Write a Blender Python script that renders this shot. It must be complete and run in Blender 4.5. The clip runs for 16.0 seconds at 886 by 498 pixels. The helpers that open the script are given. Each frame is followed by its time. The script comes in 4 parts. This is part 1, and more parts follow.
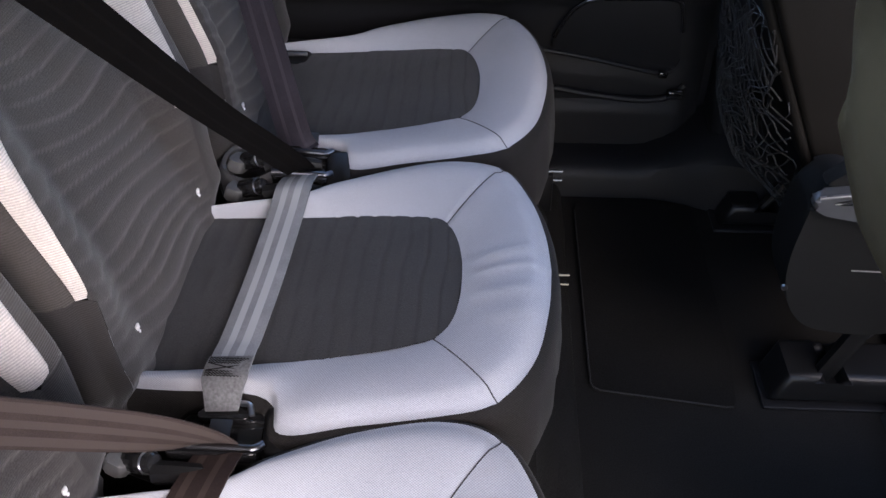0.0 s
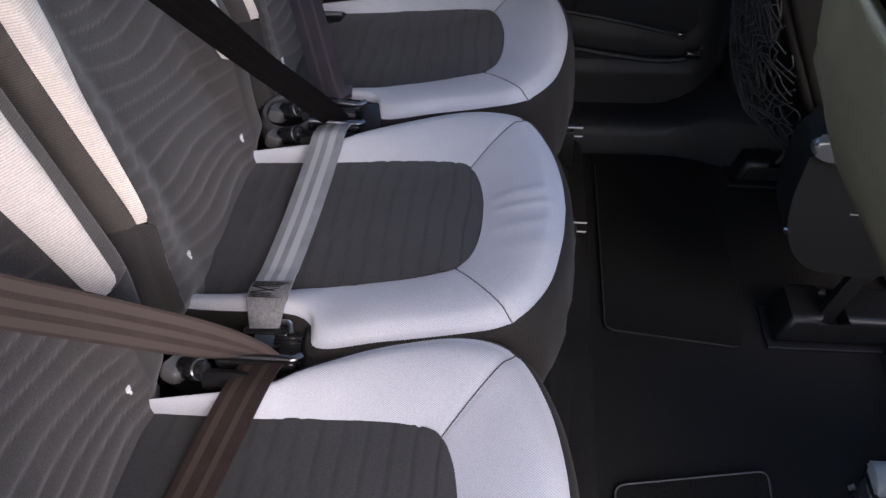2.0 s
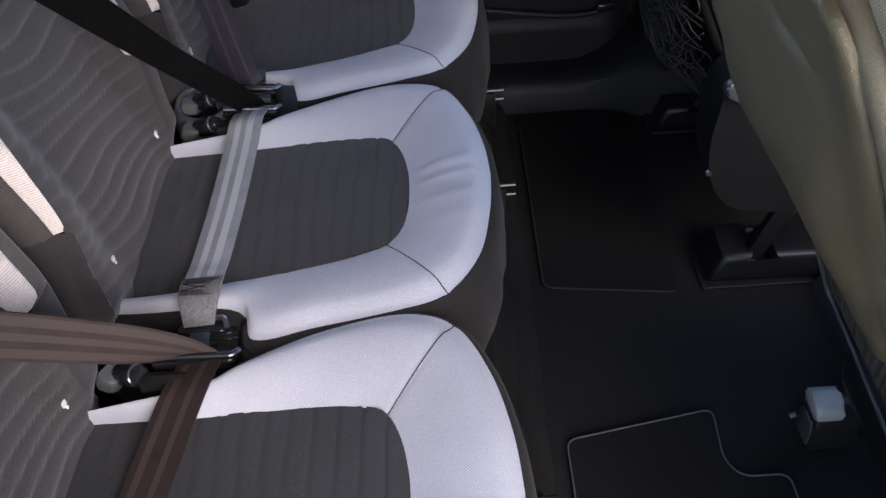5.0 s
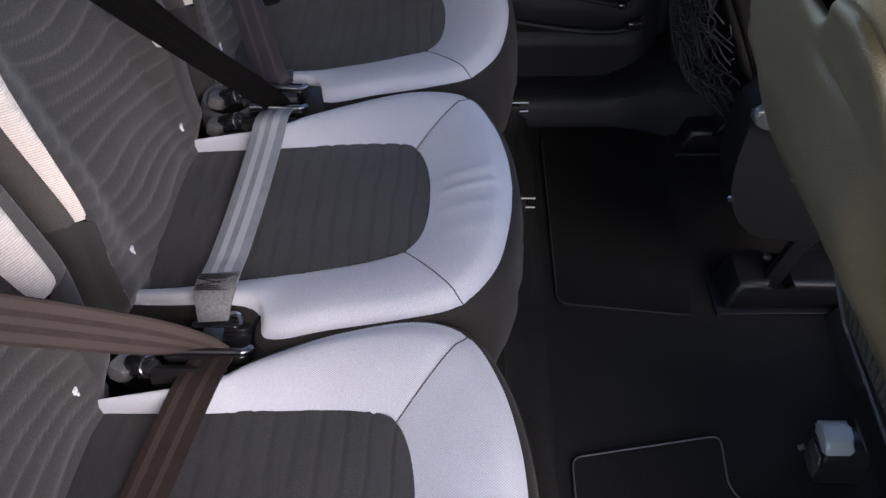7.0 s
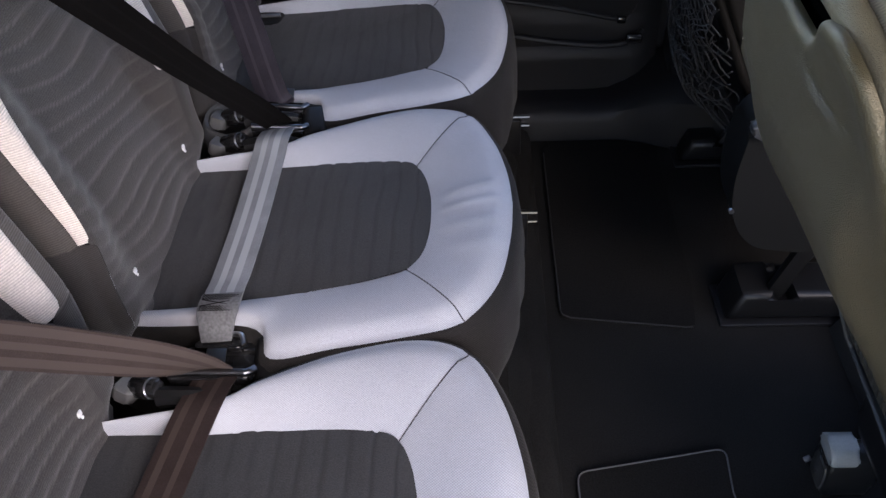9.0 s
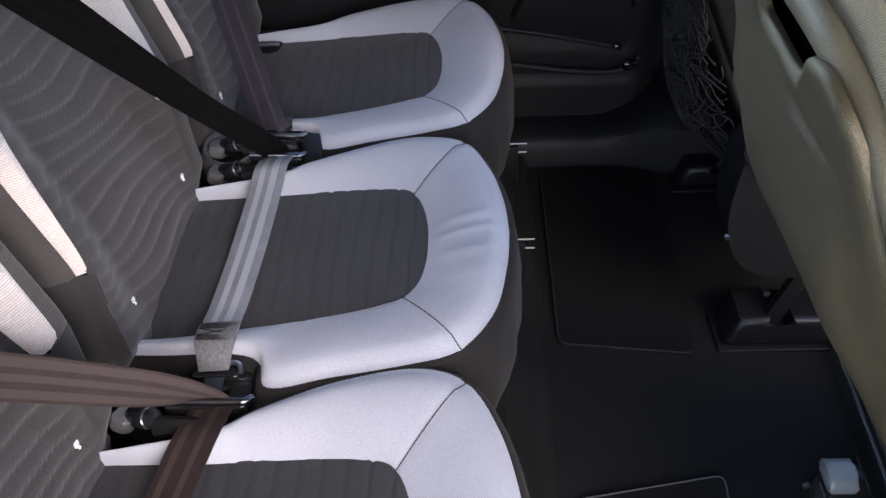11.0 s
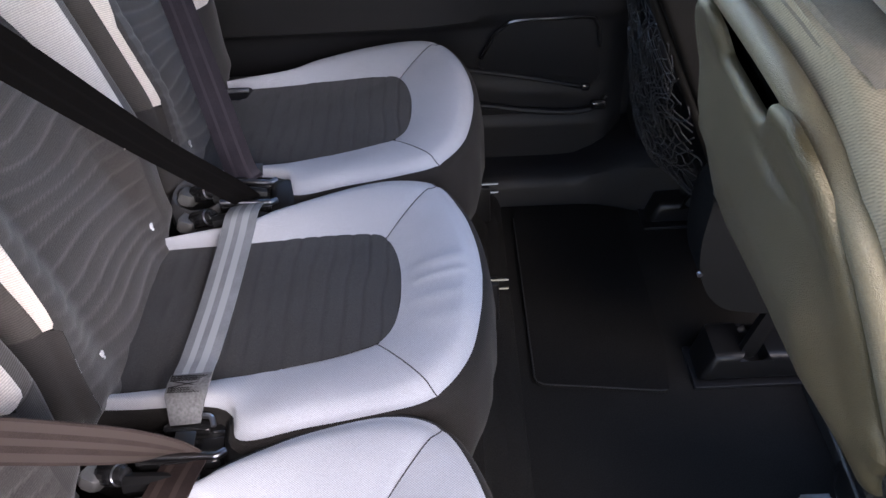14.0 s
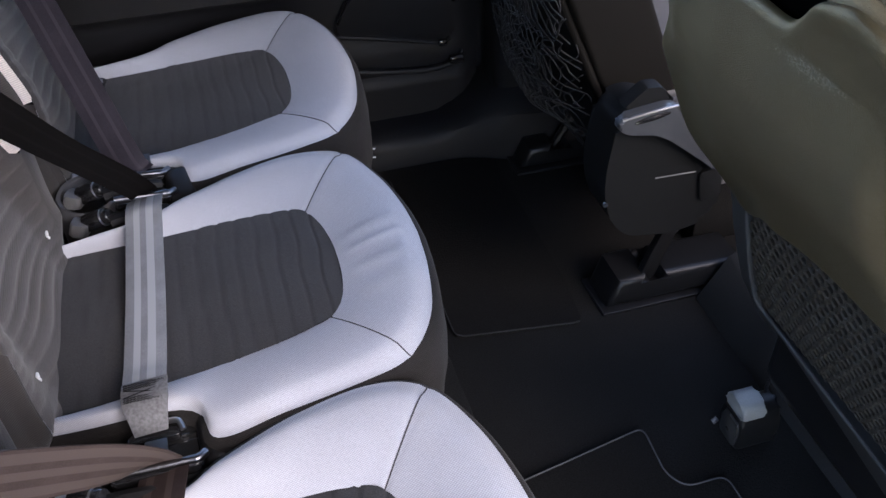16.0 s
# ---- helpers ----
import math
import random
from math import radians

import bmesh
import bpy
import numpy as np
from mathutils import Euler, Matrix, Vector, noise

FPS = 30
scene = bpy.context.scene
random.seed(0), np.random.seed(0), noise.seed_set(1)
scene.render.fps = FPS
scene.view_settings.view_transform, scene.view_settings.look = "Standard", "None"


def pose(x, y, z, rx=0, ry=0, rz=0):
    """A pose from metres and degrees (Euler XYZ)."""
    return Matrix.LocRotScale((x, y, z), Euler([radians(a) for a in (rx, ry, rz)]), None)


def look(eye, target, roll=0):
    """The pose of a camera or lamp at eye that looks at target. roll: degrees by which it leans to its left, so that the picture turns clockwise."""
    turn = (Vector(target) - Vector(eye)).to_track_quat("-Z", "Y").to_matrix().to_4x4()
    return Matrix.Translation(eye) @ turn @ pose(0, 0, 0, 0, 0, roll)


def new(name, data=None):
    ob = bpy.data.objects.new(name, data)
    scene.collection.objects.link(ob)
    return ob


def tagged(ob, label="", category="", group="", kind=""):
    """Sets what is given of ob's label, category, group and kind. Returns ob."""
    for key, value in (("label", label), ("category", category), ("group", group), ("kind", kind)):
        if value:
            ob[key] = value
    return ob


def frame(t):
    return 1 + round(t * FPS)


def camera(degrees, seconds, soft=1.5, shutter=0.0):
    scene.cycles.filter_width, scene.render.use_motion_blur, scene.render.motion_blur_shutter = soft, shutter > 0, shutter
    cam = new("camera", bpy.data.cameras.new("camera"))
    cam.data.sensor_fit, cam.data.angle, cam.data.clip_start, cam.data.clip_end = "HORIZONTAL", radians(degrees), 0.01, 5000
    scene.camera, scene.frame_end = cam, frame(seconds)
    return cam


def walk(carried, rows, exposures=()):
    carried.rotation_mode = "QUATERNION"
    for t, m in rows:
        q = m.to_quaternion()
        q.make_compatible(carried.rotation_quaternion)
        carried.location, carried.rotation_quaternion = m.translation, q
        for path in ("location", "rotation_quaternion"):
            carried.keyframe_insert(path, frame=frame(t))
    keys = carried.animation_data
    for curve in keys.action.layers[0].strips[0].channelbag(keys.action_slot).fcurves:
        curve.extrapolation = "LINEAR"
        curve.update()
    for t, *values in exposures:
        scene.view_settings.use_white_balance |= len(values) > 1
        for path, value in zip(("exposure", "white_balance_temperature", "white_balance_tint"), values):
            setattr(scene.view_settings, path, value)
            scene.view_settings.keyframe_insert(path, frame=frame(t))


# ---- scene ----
cam = camera(52.2, 16.0)
PATH = [
    (0, (0.121, 0.06, 1.038), (0.026, 1.593, -0.243), -0.6),
    (0.5, (0.1, 0.036, 1.036), (-0.081, 1.577, -0.225), 1.2),
    (1, (0.09, 0.013, 1.029), (-0.167, 1.537, -0.239), 2.1),
    (1.5, (0.111, -0.009, 1.062), (-0.153, 1.483, -0.243), 0.4),
    (2, (0.138, -0.041, 1.062), (-0.024, 1.453, -0.257), -1.8),
    (2.5, (0.153, -0.042, 1.055), (0.105, 1.42, -0.308), -3.3),
    (3, (0.155, -0.037, 1.055), (0.154, 1.398, -0.338), -3.7),
    (3.5, (0.165, -0.038, 1.059), (0.157, 1.392, -0.339), -5.0),
    (4, (0.162, -0.038, 1.059), (0.145, 1.411, -0.32), -5.7),
    (4.2, (0.16, -0.034, 1.06), (0.134, 1.415, -0.317), -6.0),
    (6.5, (0.146, -0.036, 1.065), (0.091, 1.425, -0.3), -1.4),
    (7, (0.146, -0.031, 1.066), (0.083, 1.431, -0.297), -1.8),
    (7.5, (0.148, -0.031, 1.066), (0.078, 1.436, -0.292), -1.9),
    (8, (0.151, -0.028, 1.068), (0.073, 1.439, -0.289), -2.7),
    (8.5, (0.154, -0.03, 1.071), (0.071, 1.443, -0.28), -3.0),
    (9, (0.153, -0.029, 1.074), (0.075, 1.45, -0.271), -3.0),
    (11.3, (0.158, -0.028, 1.082), (0.081, 1.496, -0.211), -3.2),
    (11.5, (0.158, -0.025, 1.081), (0.094, 1.509, -0.201), -3.0),
    (12, (0.16, -0.025, 1.082), (0.121, 1.531, -0.174), -2.7),
    (12.5, (0.16, -0.022, 1.083), (0.144, 1.54, -0.166), -2.6),
    (13, (0.159, -0.019, 1.084), (0.142, 1.538, -0.171), -2.6),
    (13.5, (0.158, -0.019, 1.089), (0.139, 1.54, -0.164), -2.7),
    (14, (0.161, -0.019, 1.086), (0.14, 1.545, -0.161), -3.1),
    (14.5, (0.161, -0.019, 1.086), (0.203, 1.559, -0.141), -1.8),
    (15, (0.141, -0.019, 1.081), (0.32, 1.55, -0.147), -0.5),
    (15.5, (0.073, -0.007, 1.077), (0.459, 1.494, -0.186), 1.7),
    (16, (-0.008, -0.001, 1.07), (0.401, 1.462, -0.231), -1.1),
]
walk(cam, [(t, look(eye, target, roll)) for t, eye, target, roll in PATH],
     exposures=[(0.0, 2.37, 6510, 19), (1.0, 2.31, 6610, 19), (4.0, 2.28, 6460, 19), (7.0, 2.25, 6510, 19), (9.0, 2.29, 6510, 19), (12.5, 2.57, 6460, 19), (14.5, 2.61, 6460, 19), (16.0, 2.53, 6410, 19)])

# ---- light ----
world = bpy.data.worlds.new("sky")
scene.world = world
world.use_nodes = True
wn = world.node_tree.nodes
sky = wn.new("ShaderNodeTexSky")
sky.sky_type, sky.sun_disc = "NISHITA", False
SUN_HEIGHT, SUN_TURN = radians(36), radians(152)
sky.sun_elevation, sky.sun_rotation = SUN_HEIGHT, SUN_TURN
wn["Background"].inputs["Strength"].default_value = 0.15
world.node_tree.links.new(sky.outputs["Color"], wn["Background"].inputs["Color"])
sun = new("sun", bpy.data.lights.new("sun", "SUN"))
sun.data.energy, sun.data.angle, sun.data.color = 0.55, radians(45), (1.0, 0.93, 0.87)
sun_from = Vector((math.sin(SUN_TURN) * math.cos(SUN_HEIGHT), math.cos(SUN_TURN) * math.cos(SUN_HEIGHT), math.sin(SUN_HEIGHT)))
sun.matrix_world = look(sun_from * 20, (0, 0, 0))


# ---- materials ----
def setin(node, name, value):
    node.inputs[name].default_value = value


def material(name, color, rough=0.6, metal=0.0, tint=None, mottle=12.0, grain=0.0, grain_scale=400.0, relief=0.0, relief_scale=60.0,
             sheen=0.0, spec=0.5, weave=0.0, weave_pitch=0.0028, stain=None, stain_amount=0.0,
             leather=0.0, leather_scale=700.0, ribs=0.0, rib_pitch=0.0026):
    """A surface with broad mottling, fine grain, a weave or relief in bump, and stains of their own shape."""
    m = bpy.data.materials.new(name)
    m.use_nodes = True
    nt = m.node_tree
    nodes, links = nt.nodes, nt.links
    b = nodes["Principled BSDF"]
    setin(b, "Roughness", rough), setin(b, "Metallic", metal), setin(b, "Specular IOR Level", spec)
    if sheen:
        setin(b, "Sheen Weight", sheen), setin(b, "Sheen Roughness", 0.5)
    co = nodes.new("ShaderNodeTexCoord")
    n1 = nodes.new("ShaderNodeTexNoise")
    setin(n1, "Scale", mottle), setin(n1, "Detail", 4.0)
    links.new(co.outputs["Object"], n1.inputs["Vector"])
    ramp = nodes.new("ShaderNodeMapRange")
    setin(ramp, "From Min", 0.35), setin(ramp, "From Max", 0.65)
    links.new(n1.outputs["Fac"], ramp.inputs["Value"])
    mix = nodes.new("ShaderNodeMix")
    mix.data_type = "RGBA"
    other = tint or tuple(c * 0.82 for c in color)
    mix.inputs["A"].default_value, mix.inputs["B"].default_value = (*other, 1), (*color, 1)
    links.new(ramp.outputs["Result"], mix.inputs["Factor"])
    out = mix.outputs["Result"]
    if stain:
        n2 = nodes.new("ShaderNodeTexNoise")
        setin(n2, "Scale", 5.0), setin(n2, "Detail", 6.0), setin(n2, "Roughness", 0.65)
        links.new(co.outputs["Object"], n2.inputs["Vector"])
        r2 = nodes.new("ShaderNodeMapRange")
        setin(r2, "From Min", 0.54), setin(r2, "From Max", 0.74), setin(r2, "To Max", stain_amount)
        links.new(n2.outputs["Fac"], r2.inputs["Value"])
        mx = nodes.new("ShaderNodeMix")
        mx.data_type = "RGBA"
        mx.inputs["B"].default_value = (*stain, 1)
        links.new(r2.outputs["Result"], mx.inputs["Factor"]), links.new(out, mx.inputs["A"])
        out = mx.outputs["Result"]
    height = None

    def add_height(socket, factor):
        nonlocal height
        mul = nodes.new("ShaderNodeMath")
        mul.operation = "MULTIPLY"
        mul.inputs[1].default_value = factor
        links.new(socket, mul.inputs[0])
        if height is None:
            height = mul.outputs[0]
        else:
            add = nodes.new("ShaderNodeMath")
            links.new(height, add.inputs[0]), links.new(mul.outputs[0], add.inputs[1])
            height = add.outputs[0]

    if grain:
        n3 = nodes.new("ShaderNodeTexNoise")
        setin(n3, "Scale", grain_scale), setin(n3, "Detail", 3.0)
        links.new(co.outputs["Object"], n3.inputs["Vector"])
        g = nodes.new("ShaderNodeMix")
        g.data_type, g.blend_type = "RGBA", "MULTIPLY"
        setin(g, "Factor", min(1.0, grain))
        r3 = nodes.new("ShaderNodeMapRange")
        setin(r3, "From Min", 0.3), setin(r3, "From Max", 0.7), setin(r3, "To Min", 0.55), setin(r3, "To Max", 1.25)
        links.new(n3.outputs["Fac"], r3.inputs["Value"])
        links.new(out, g.inputs["A"]), links.new(r3.outputs["Result"], g.inputs["B"])
        out = g.outputs["Result"]
        add_height(n3.outputs["Fac"], 0.0006 * grain)
    if weave:
        # a lattice of small raised loops: sin(u) sin(v) with u along x and v along y + z
        sp = nodes.new("ShaderNodeSeparateXYZ")
        links.new(co.outputs["Object"], sp.inputs["Vector"])
        warp = nodes.new("ShaderNodeTexNoise")
        setin(warp, "Scale", 40.0), setin(warp, "Detail", 2.0)
        links.new(co.outputs["Object"], warp.inputs["Vector"])

        def calc(op, a, b):
            m_ = nodes.new("ShaderNodeMath")
            m_.operation = op
            for k, v in enumerate((a, b)):
                if isinstance(v, (int, float)):
                    m_.inputs[k].default_value = v
                elif v is not None:
                    links.new(v, m_.inputs[k])
            return m_.outputs[0]

        shift = calc("MULTIPLY", warp.outputs["Fac"], 5.0)
        u = calc("SINE", calc("ADD", calc("MULTIPLY", sp.outputs["X"], 2 * math.pi / weave_pitch), shift), None)
        v = calc("SINE", calc("ADD", calc("MULTIPLY", calc("ADD", sp.outputs["Y"], sp.outputs["Z"]), 2 * math.pi / weave_pitch), shift), None)
        dots = calc("MULTIPLY", u, v)
        add_height(dots, 0.00016 * weave)
        wr = nodes.new("ShaderNodeMapRange")
        setin(wr, "From Min", -1.0), setin(wr, "To Min", 1 - 0.40 * weave), setin(wr, "To Max", 1 + 0.28 * weave)
        links.new(dots, wr.inputs["Value"])
        wm = nodes.new("ShaderNodeMix")
        wm.data_type, wm.blend_type = "RGBA", "MULTIPLY"
        setin(wm, "Factor", 1.0)
        links.new(out, wm.inputs["A"]), links.new(wr.outputs["Result"], wm.inputs["B"])
        out = wm.outputs["Result"]
    if ribs:
        w = nodes.new("ShaderNodeTexWave")
        w.bands_direction = "Z"
        setin(w, "Scale", 2 * math.pi / (20 * rib_pitch)), setin(w, "Distortion", 0.6), setin(w, "Detail", 1.0), setin(w, "Detail Scale", 0.4)
        links.new(co.outputs["Object"], w.inputs["Vector"])
        add_height(w.outputs["Fac"], 0.0005 * ribs)
        wr = nodes.new("ShaderNodeMapRange")
        setin(wr, "To Min", 1 - 0.22 * ribs), setin(wr, "To Max", 1 + 0.12 * ribs)
        links.new(w.outputs["Fac"], wr.inputs["Value"])
        wm = nodes.new("ShaderNodeMix")
        wm.data_type, wm.blend_type = "RGBA", "MULTIPLY"
        setin(wm, "Factor", 1.0)
        links.new(out, wm.inputs["A"]), links.new(wr.outputs["Result"], wm.inputs["B"])
        out = wm.outputs["Result"]
    if leather:
        v = nodes.new("ShaderNodeTexVoronoi")
        setin(v, "Scale", leather_scale)
        links.new(co.outputs["Object"], v.inputs["Vector"])
        add_height(v.outputs["Distance"], -leather)
    if relief:
        n4 = nodes.new("ShaderNodeTexNoise")
        setin(n4, "Scale", relief_scale), setin(n4, "Detail", 5.0)
        links.new(co.outputs["Object"], n4.inputs["Vector"])
        add_height(n4.outputs["Fac"], relief)
    if height is not None:
        bump = nodes.new("ShaderNodeBump")
        setin(bump, "Strength", 0.8), setin(bump, "Distance", 1.0)
        links.new(height, bump.inputs["Height"])
        links.new(bump.outputs["Normal"], b.inputs["Normal"])
    links.new(out, b.inputs["Base Color"])
    return m


def striped(name, dark, light, stripes, rough=0.65):
    """Woven webbing: stripes across the strap's width (u of its UV map), and a fine rib along it."""
    m = material(name, dark, rough, mottle=25, grain=0.35, grain_scale=700, spec=0.04)
    nt = m.node_tree
    nodes, links = nt.nodes, nt.links
    b = nodes["Principled BSDF"]
    base = b.inputs["Base Color"].links[0].from_socket
    uv = nodes.new("ShaderNodeUVMap")
    uv.uv_map = "UVMap"
    sep = nodes.new("ShaderNodeSeparateXYZ")
    links.new(uv.outputs["UV"], sep.inputs["Vector"])
    total = None
    for centre, half in stripes:
        d = nodes.new("ShaderNodeMath")
        d.operation = "COMPARE"
        d.inputs[1].default_value, d.inputs[2].default_value = centre, half
        links.new(sep.outputs["X"], d.inputs[0])
        if total is None:
            total = d.outputs[0]
        else:
            a = nodes.new("ShaderNodeMath")
            links.new(total, a.inputs[0]), links.new(d.outputs[0], a.inputs[1])
            total = a.outputs[0]
    mx = nodes.new("ShaderNodeMix")
    mx.data_type = "RGBA"
    mx.inputs["B"].default_value = (*light, 1)
    links.new(total, mx.inputs["Factor"]), links.new(base, mx.inputs["A"])
    links.new(mx.outputs["Result"], b.inputs["Base Color"])
    return m


def ribbed(name, color, thread, rough=0.85, ribs=0.0):
    """Quilted cloth: horizontal rib weave, with stitch lines marked by the mesh's own 'stitch' value."""
    m = material(name, color, rough, mottle=9, grain=0.75, grain_scale=650, sheen=0.15, spec=0.2, ribs=ribs)
    nt = m.node_tree
    nodes, links = nt.nodes, nt.links
    b = nodes["Principled BSDF"]
    base = b.inputs["Base Color"].links[0].from_socket
    at = nodes.new("ShaderNodeAttribute")
    at.attribute_name = "stitch"
    mx = nodes.new("ShaderNodeMix")
    mx.data_type = "RGBA"
    mx.inputs["B"].default_value = (*thread, 1)
    links.new(at.outputs["Fac"], mx.inputs["Factor"]), links.new(base, mx.inputs["A"])
    links.new(mx.outputs["Result"], b.inputs["Base Color"])
    return m


LIGHT_CLOTH = material("light_grey_cloth", (0.448, 0.458, 0.492), 0.9, tint=(0.406, 0.415, 0.447), mottle=7, grain=0.22, grain_scale=520, sheen=0.2, spec=0.15,
                       weave=0.75, weave_pitch=0.0030, stain=(0.38, 0.33, 0.27), stain_amount=0.45)
BACK_LIGHT = material("pale_ribbed_cloth", (0.70, 0.63, 0.582), 0.9, tint=(0.665, 0.60, 0.552), mottle=6, grain=0.3, grain_scale=520, sheen=0.2, spec=0.15, ribs=1.0)
DARK_CLOTH = material("charcoal_cloth", (0.050, 0.047, 0.048), 0.9, tint=(0.040, 0.038, 0.040), mottle=9, grain=0.5, grain_scale=600, sheen=0.2, spec=0.15, weave=0.4, weave_pitch=0.0030)
SIDE_CLOTH = material("dark_side_cloth", (0.0225, 0.0205, 0.0195), 0.9, mottle=8, grain=0.6, grain_scale=500, sheen=0.05, spec=0.10, weave=0.9, weave_pitch=0.0036)
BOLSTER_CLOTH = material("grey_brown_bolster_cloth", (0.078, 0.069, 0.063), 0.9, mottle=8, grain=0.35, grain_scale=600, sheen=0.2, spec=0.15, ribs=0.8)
# darker cloth colour that carries shade: bolster ends and the door side
SHADED_CLOTH = material("shaded_bolster_cloth", (0.040, 0.036, 0.0345), 0.9, mottle=8, grain=0.35, grain_scale=600, sheen=0.15, spec=0.15, ribs=0.6)
QUILT = ribbed("grey_quilted_cloth", (0.056, 0.0505, 0.0485), (0.115, 0.106, 0.100), ribs=0.3)
SEAT_INSERT = ribbed("charcoal_quilted_cloth", (0.034, 0.0335, 0.0345), (0.018, 0.0175, 0.0185))
CARPET = material("black_carpet", (0.0165, 0.0156, 0.0144), 1.0, mottle=5, grain=0.9, grain_scale=500, relief=0.001, relief_scale=250, spec=0.1, stain=(0.022, 0.021, 0.020), stain_amount=0.5)
MAT_PILE = material("black_mat_pile", (0.0122, 0.0115, 0.0107), 1.0, mottle=6, grain=0.9, grain_scale=450, relief=0.001, relief_scale=300, spec=0.1)
MAT_EDGE = material("grey_mat_edging", (0.075, 0.074, 0.075), 0.8, mottle=30, grain=0.6, grain_scale=600)
MAT_EDGE_DARK = material("dark_mat_edging", (0.015, 0.015, 0.0152), 0.8, mottle=30, grain=0.6, grain_scale=600)
PLASTIC = material("black_plastic", (0.010, 0.010, 0.0105), 0.38, mottle=10, grain=0.25, grain_scale=700, spec=0.24)
DOOR_PLASTIC = material("black_door_plastic", (0.0135, 0.0135, 0.0148), 0.5, mottle=6, grain=0.35, grain_scale=900, spec=0.2)
CHARCOAL = material("charcoal_plastic", (0.042, 0.042, 0.041), 0.42, mottle=10, grain=0.25, grain_scale=700, spec=0.5)
STEP_TRIM = material("charcoal_floor_trim", (0.032, 0.032, 0.0325), 0.75, mottle=9, grain=0.5, grain_scale=600, spec=0.25)
# paler than the plastic round it: an edge highlight put into the colour
EDGE_HIGHLIGHT = material("pale_highlight_plastic", (0.085, 0.087, 0.088), 0.4, mottle=30, grain=0.4)
GLOSS = material("gloss_black_plastic", (0.012, 0.012, 0.013), 0.16, mottle=20, spec=0.6)
GREY_PLASTIC = material("grey_plastic", (0.27, 0.275, 0.265), 0.4, mottle=20, grain=0.2)
PALE_PLASTIC = material("smooth_grey_plastic", (0.060, 0.060, 0.063), 0.26, mottle=20, grain=0.2)
WEDGE_PLASTIC = material("pale_grey_plastic", (0.10, 0.10, 0.10), 0.4, mottle=20, grain=0.2)
OLIVE = material("olive_grey_moulded_plastic", (0.064, 0.053, 0.028), 0.36, tint=(0.049, 0.041, 0.022), mottle=9, grain=0.3, grain_scale=900,
                 spec=0.95, stain=(0.125, 0.110, 0.066), stain_amount=0.5, leather=0.00036, leather_scale=1350)
setin(OLIVE.node_tree.nodes["Principled BSDF"], "Specular Tint", (1.0, 0.88, 0.64, 1))
MESH_PLASTIC = material("dark_mesh_plastic", (0.050, 0.046, 0.038), 0.55, mottle=30, grain=0.3, spec=0.2)
COVER_PLASTIC = material("dark_grey_cover_plastic", (0.0095, 0.0098, 0.0098), 0.6, mottle=8, grain=0.3, grain_scale=800, spec=0.12)
SCUFF = material("pale_scuffed_plastic", (0.23, 0.21, 0.155), 0.7, mottle=60, grain=0.9, grain_scale=500)
FRONT_CLOTH = material("beige_grey_cloth", (0.362, 0.300, 0.196), 0.92, mottle=6, grain=0.3, grain_scale=450, sheen=0.2, spec=0.15, weave=0.65, weave_pitch=0.0027)
FRONT_CLOTH_FINE = material("fine_beige_grey_cloth", (0.235, 0.200, 0.145), 0.92, mottle=6, grain=0.3, grain_scale=450, sheen=0.2, spec=0.15, weave=0.6, weave_pitch=0.0019)
FRONT_PIPE = material("olive_grey_vinyl", (0.165, 0.143, 0.092), 0.36, mottle=7, grain=0.3, grain_scale=700, spec=0.55, leather=0.00036, leather_scale=1350)
BROWN_SIDE = material("dark_brown_vinyl", (0.0085, 0.0074, 0.0060), 0.6, mottle=6, grain=0.35, grain_scale=600, spec=0.12)
setin(FRONT_PIPE.node_tree.nodes["Principled BSDF"], "Specular Tint", (1.0, 0.93, 0.76, 1))
MESH_BLACK = material("grey_black_net_cord", (0.018, 0.018, 0.0178), 0.7, mottle=30, grain=0.4)
# near-black with no gloss: stands for deep shade in the front seat's hollows
HOLLOW_SHADE = material("black_hollow_shade", (0.002, 0.002, 0.002), 0.95, spec=0.0)
CHROME = material("worn_chrome", (0.40, 0.40, 0.41), 0.30, 1.0, mottle=30)
DULL_STEEL = material("dull_dark_steel", (0.14, 0.14, 0.145), 0.4, 1.0, mottle=30)
DARK_CHROME = material("dark_chrome", (0.18, 0.18, 0.19), 0.28, 1.0, mottle=30)
STEEL = material("grey_steel", (0.36, 0.36, 0.37), 0.35, 1.0, mottle=30)
SILVER = material("silver_trim", (0.10, 0.105, 0.112), 0.34, 0.5, mottle=20)
WHITE = material("white_plastic", (0.85, 0.85, 0.85), 0.3, mottle=30)
BELT_BLACK = striped("black_webbing", (0.0050, 0.0044, 0.0044), (0.0062, 0.0056, 0.0056), [(0.3, 0.04), (0.7, 0.04)], 0.8)
BELT_GREY = striped("grey_webbing", (0.245, 0.255, 0.266), (0.36, 0.37, 0.385), [(0.31, 0.085), (0.66, 0.10)])
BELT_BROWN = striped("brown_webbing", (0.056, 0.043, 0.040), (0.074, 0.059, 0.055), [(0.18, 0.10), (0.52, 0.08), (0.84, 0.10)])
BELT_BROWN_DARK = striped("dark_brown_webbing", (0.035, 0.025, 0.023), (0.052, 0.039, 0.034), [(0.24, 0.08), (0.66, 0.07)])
BELT_PLUM = striped("plum_grey_webbing", (0.038, 0.034, 0.043), (0.048, 0.043, 0.053), [(0.3, 0.05), (0.7, 0.05)])
PATCH = material("grey_stitched_webbing", (0.150, 0.150, 0.153), 0.8, mottle=30, grain=0.8, grain_scale=300)
HEADLINER = material("grey_headlining", (0.58, 0.57, 0.54), 0.95, grain=0.5, grain_scale=500)
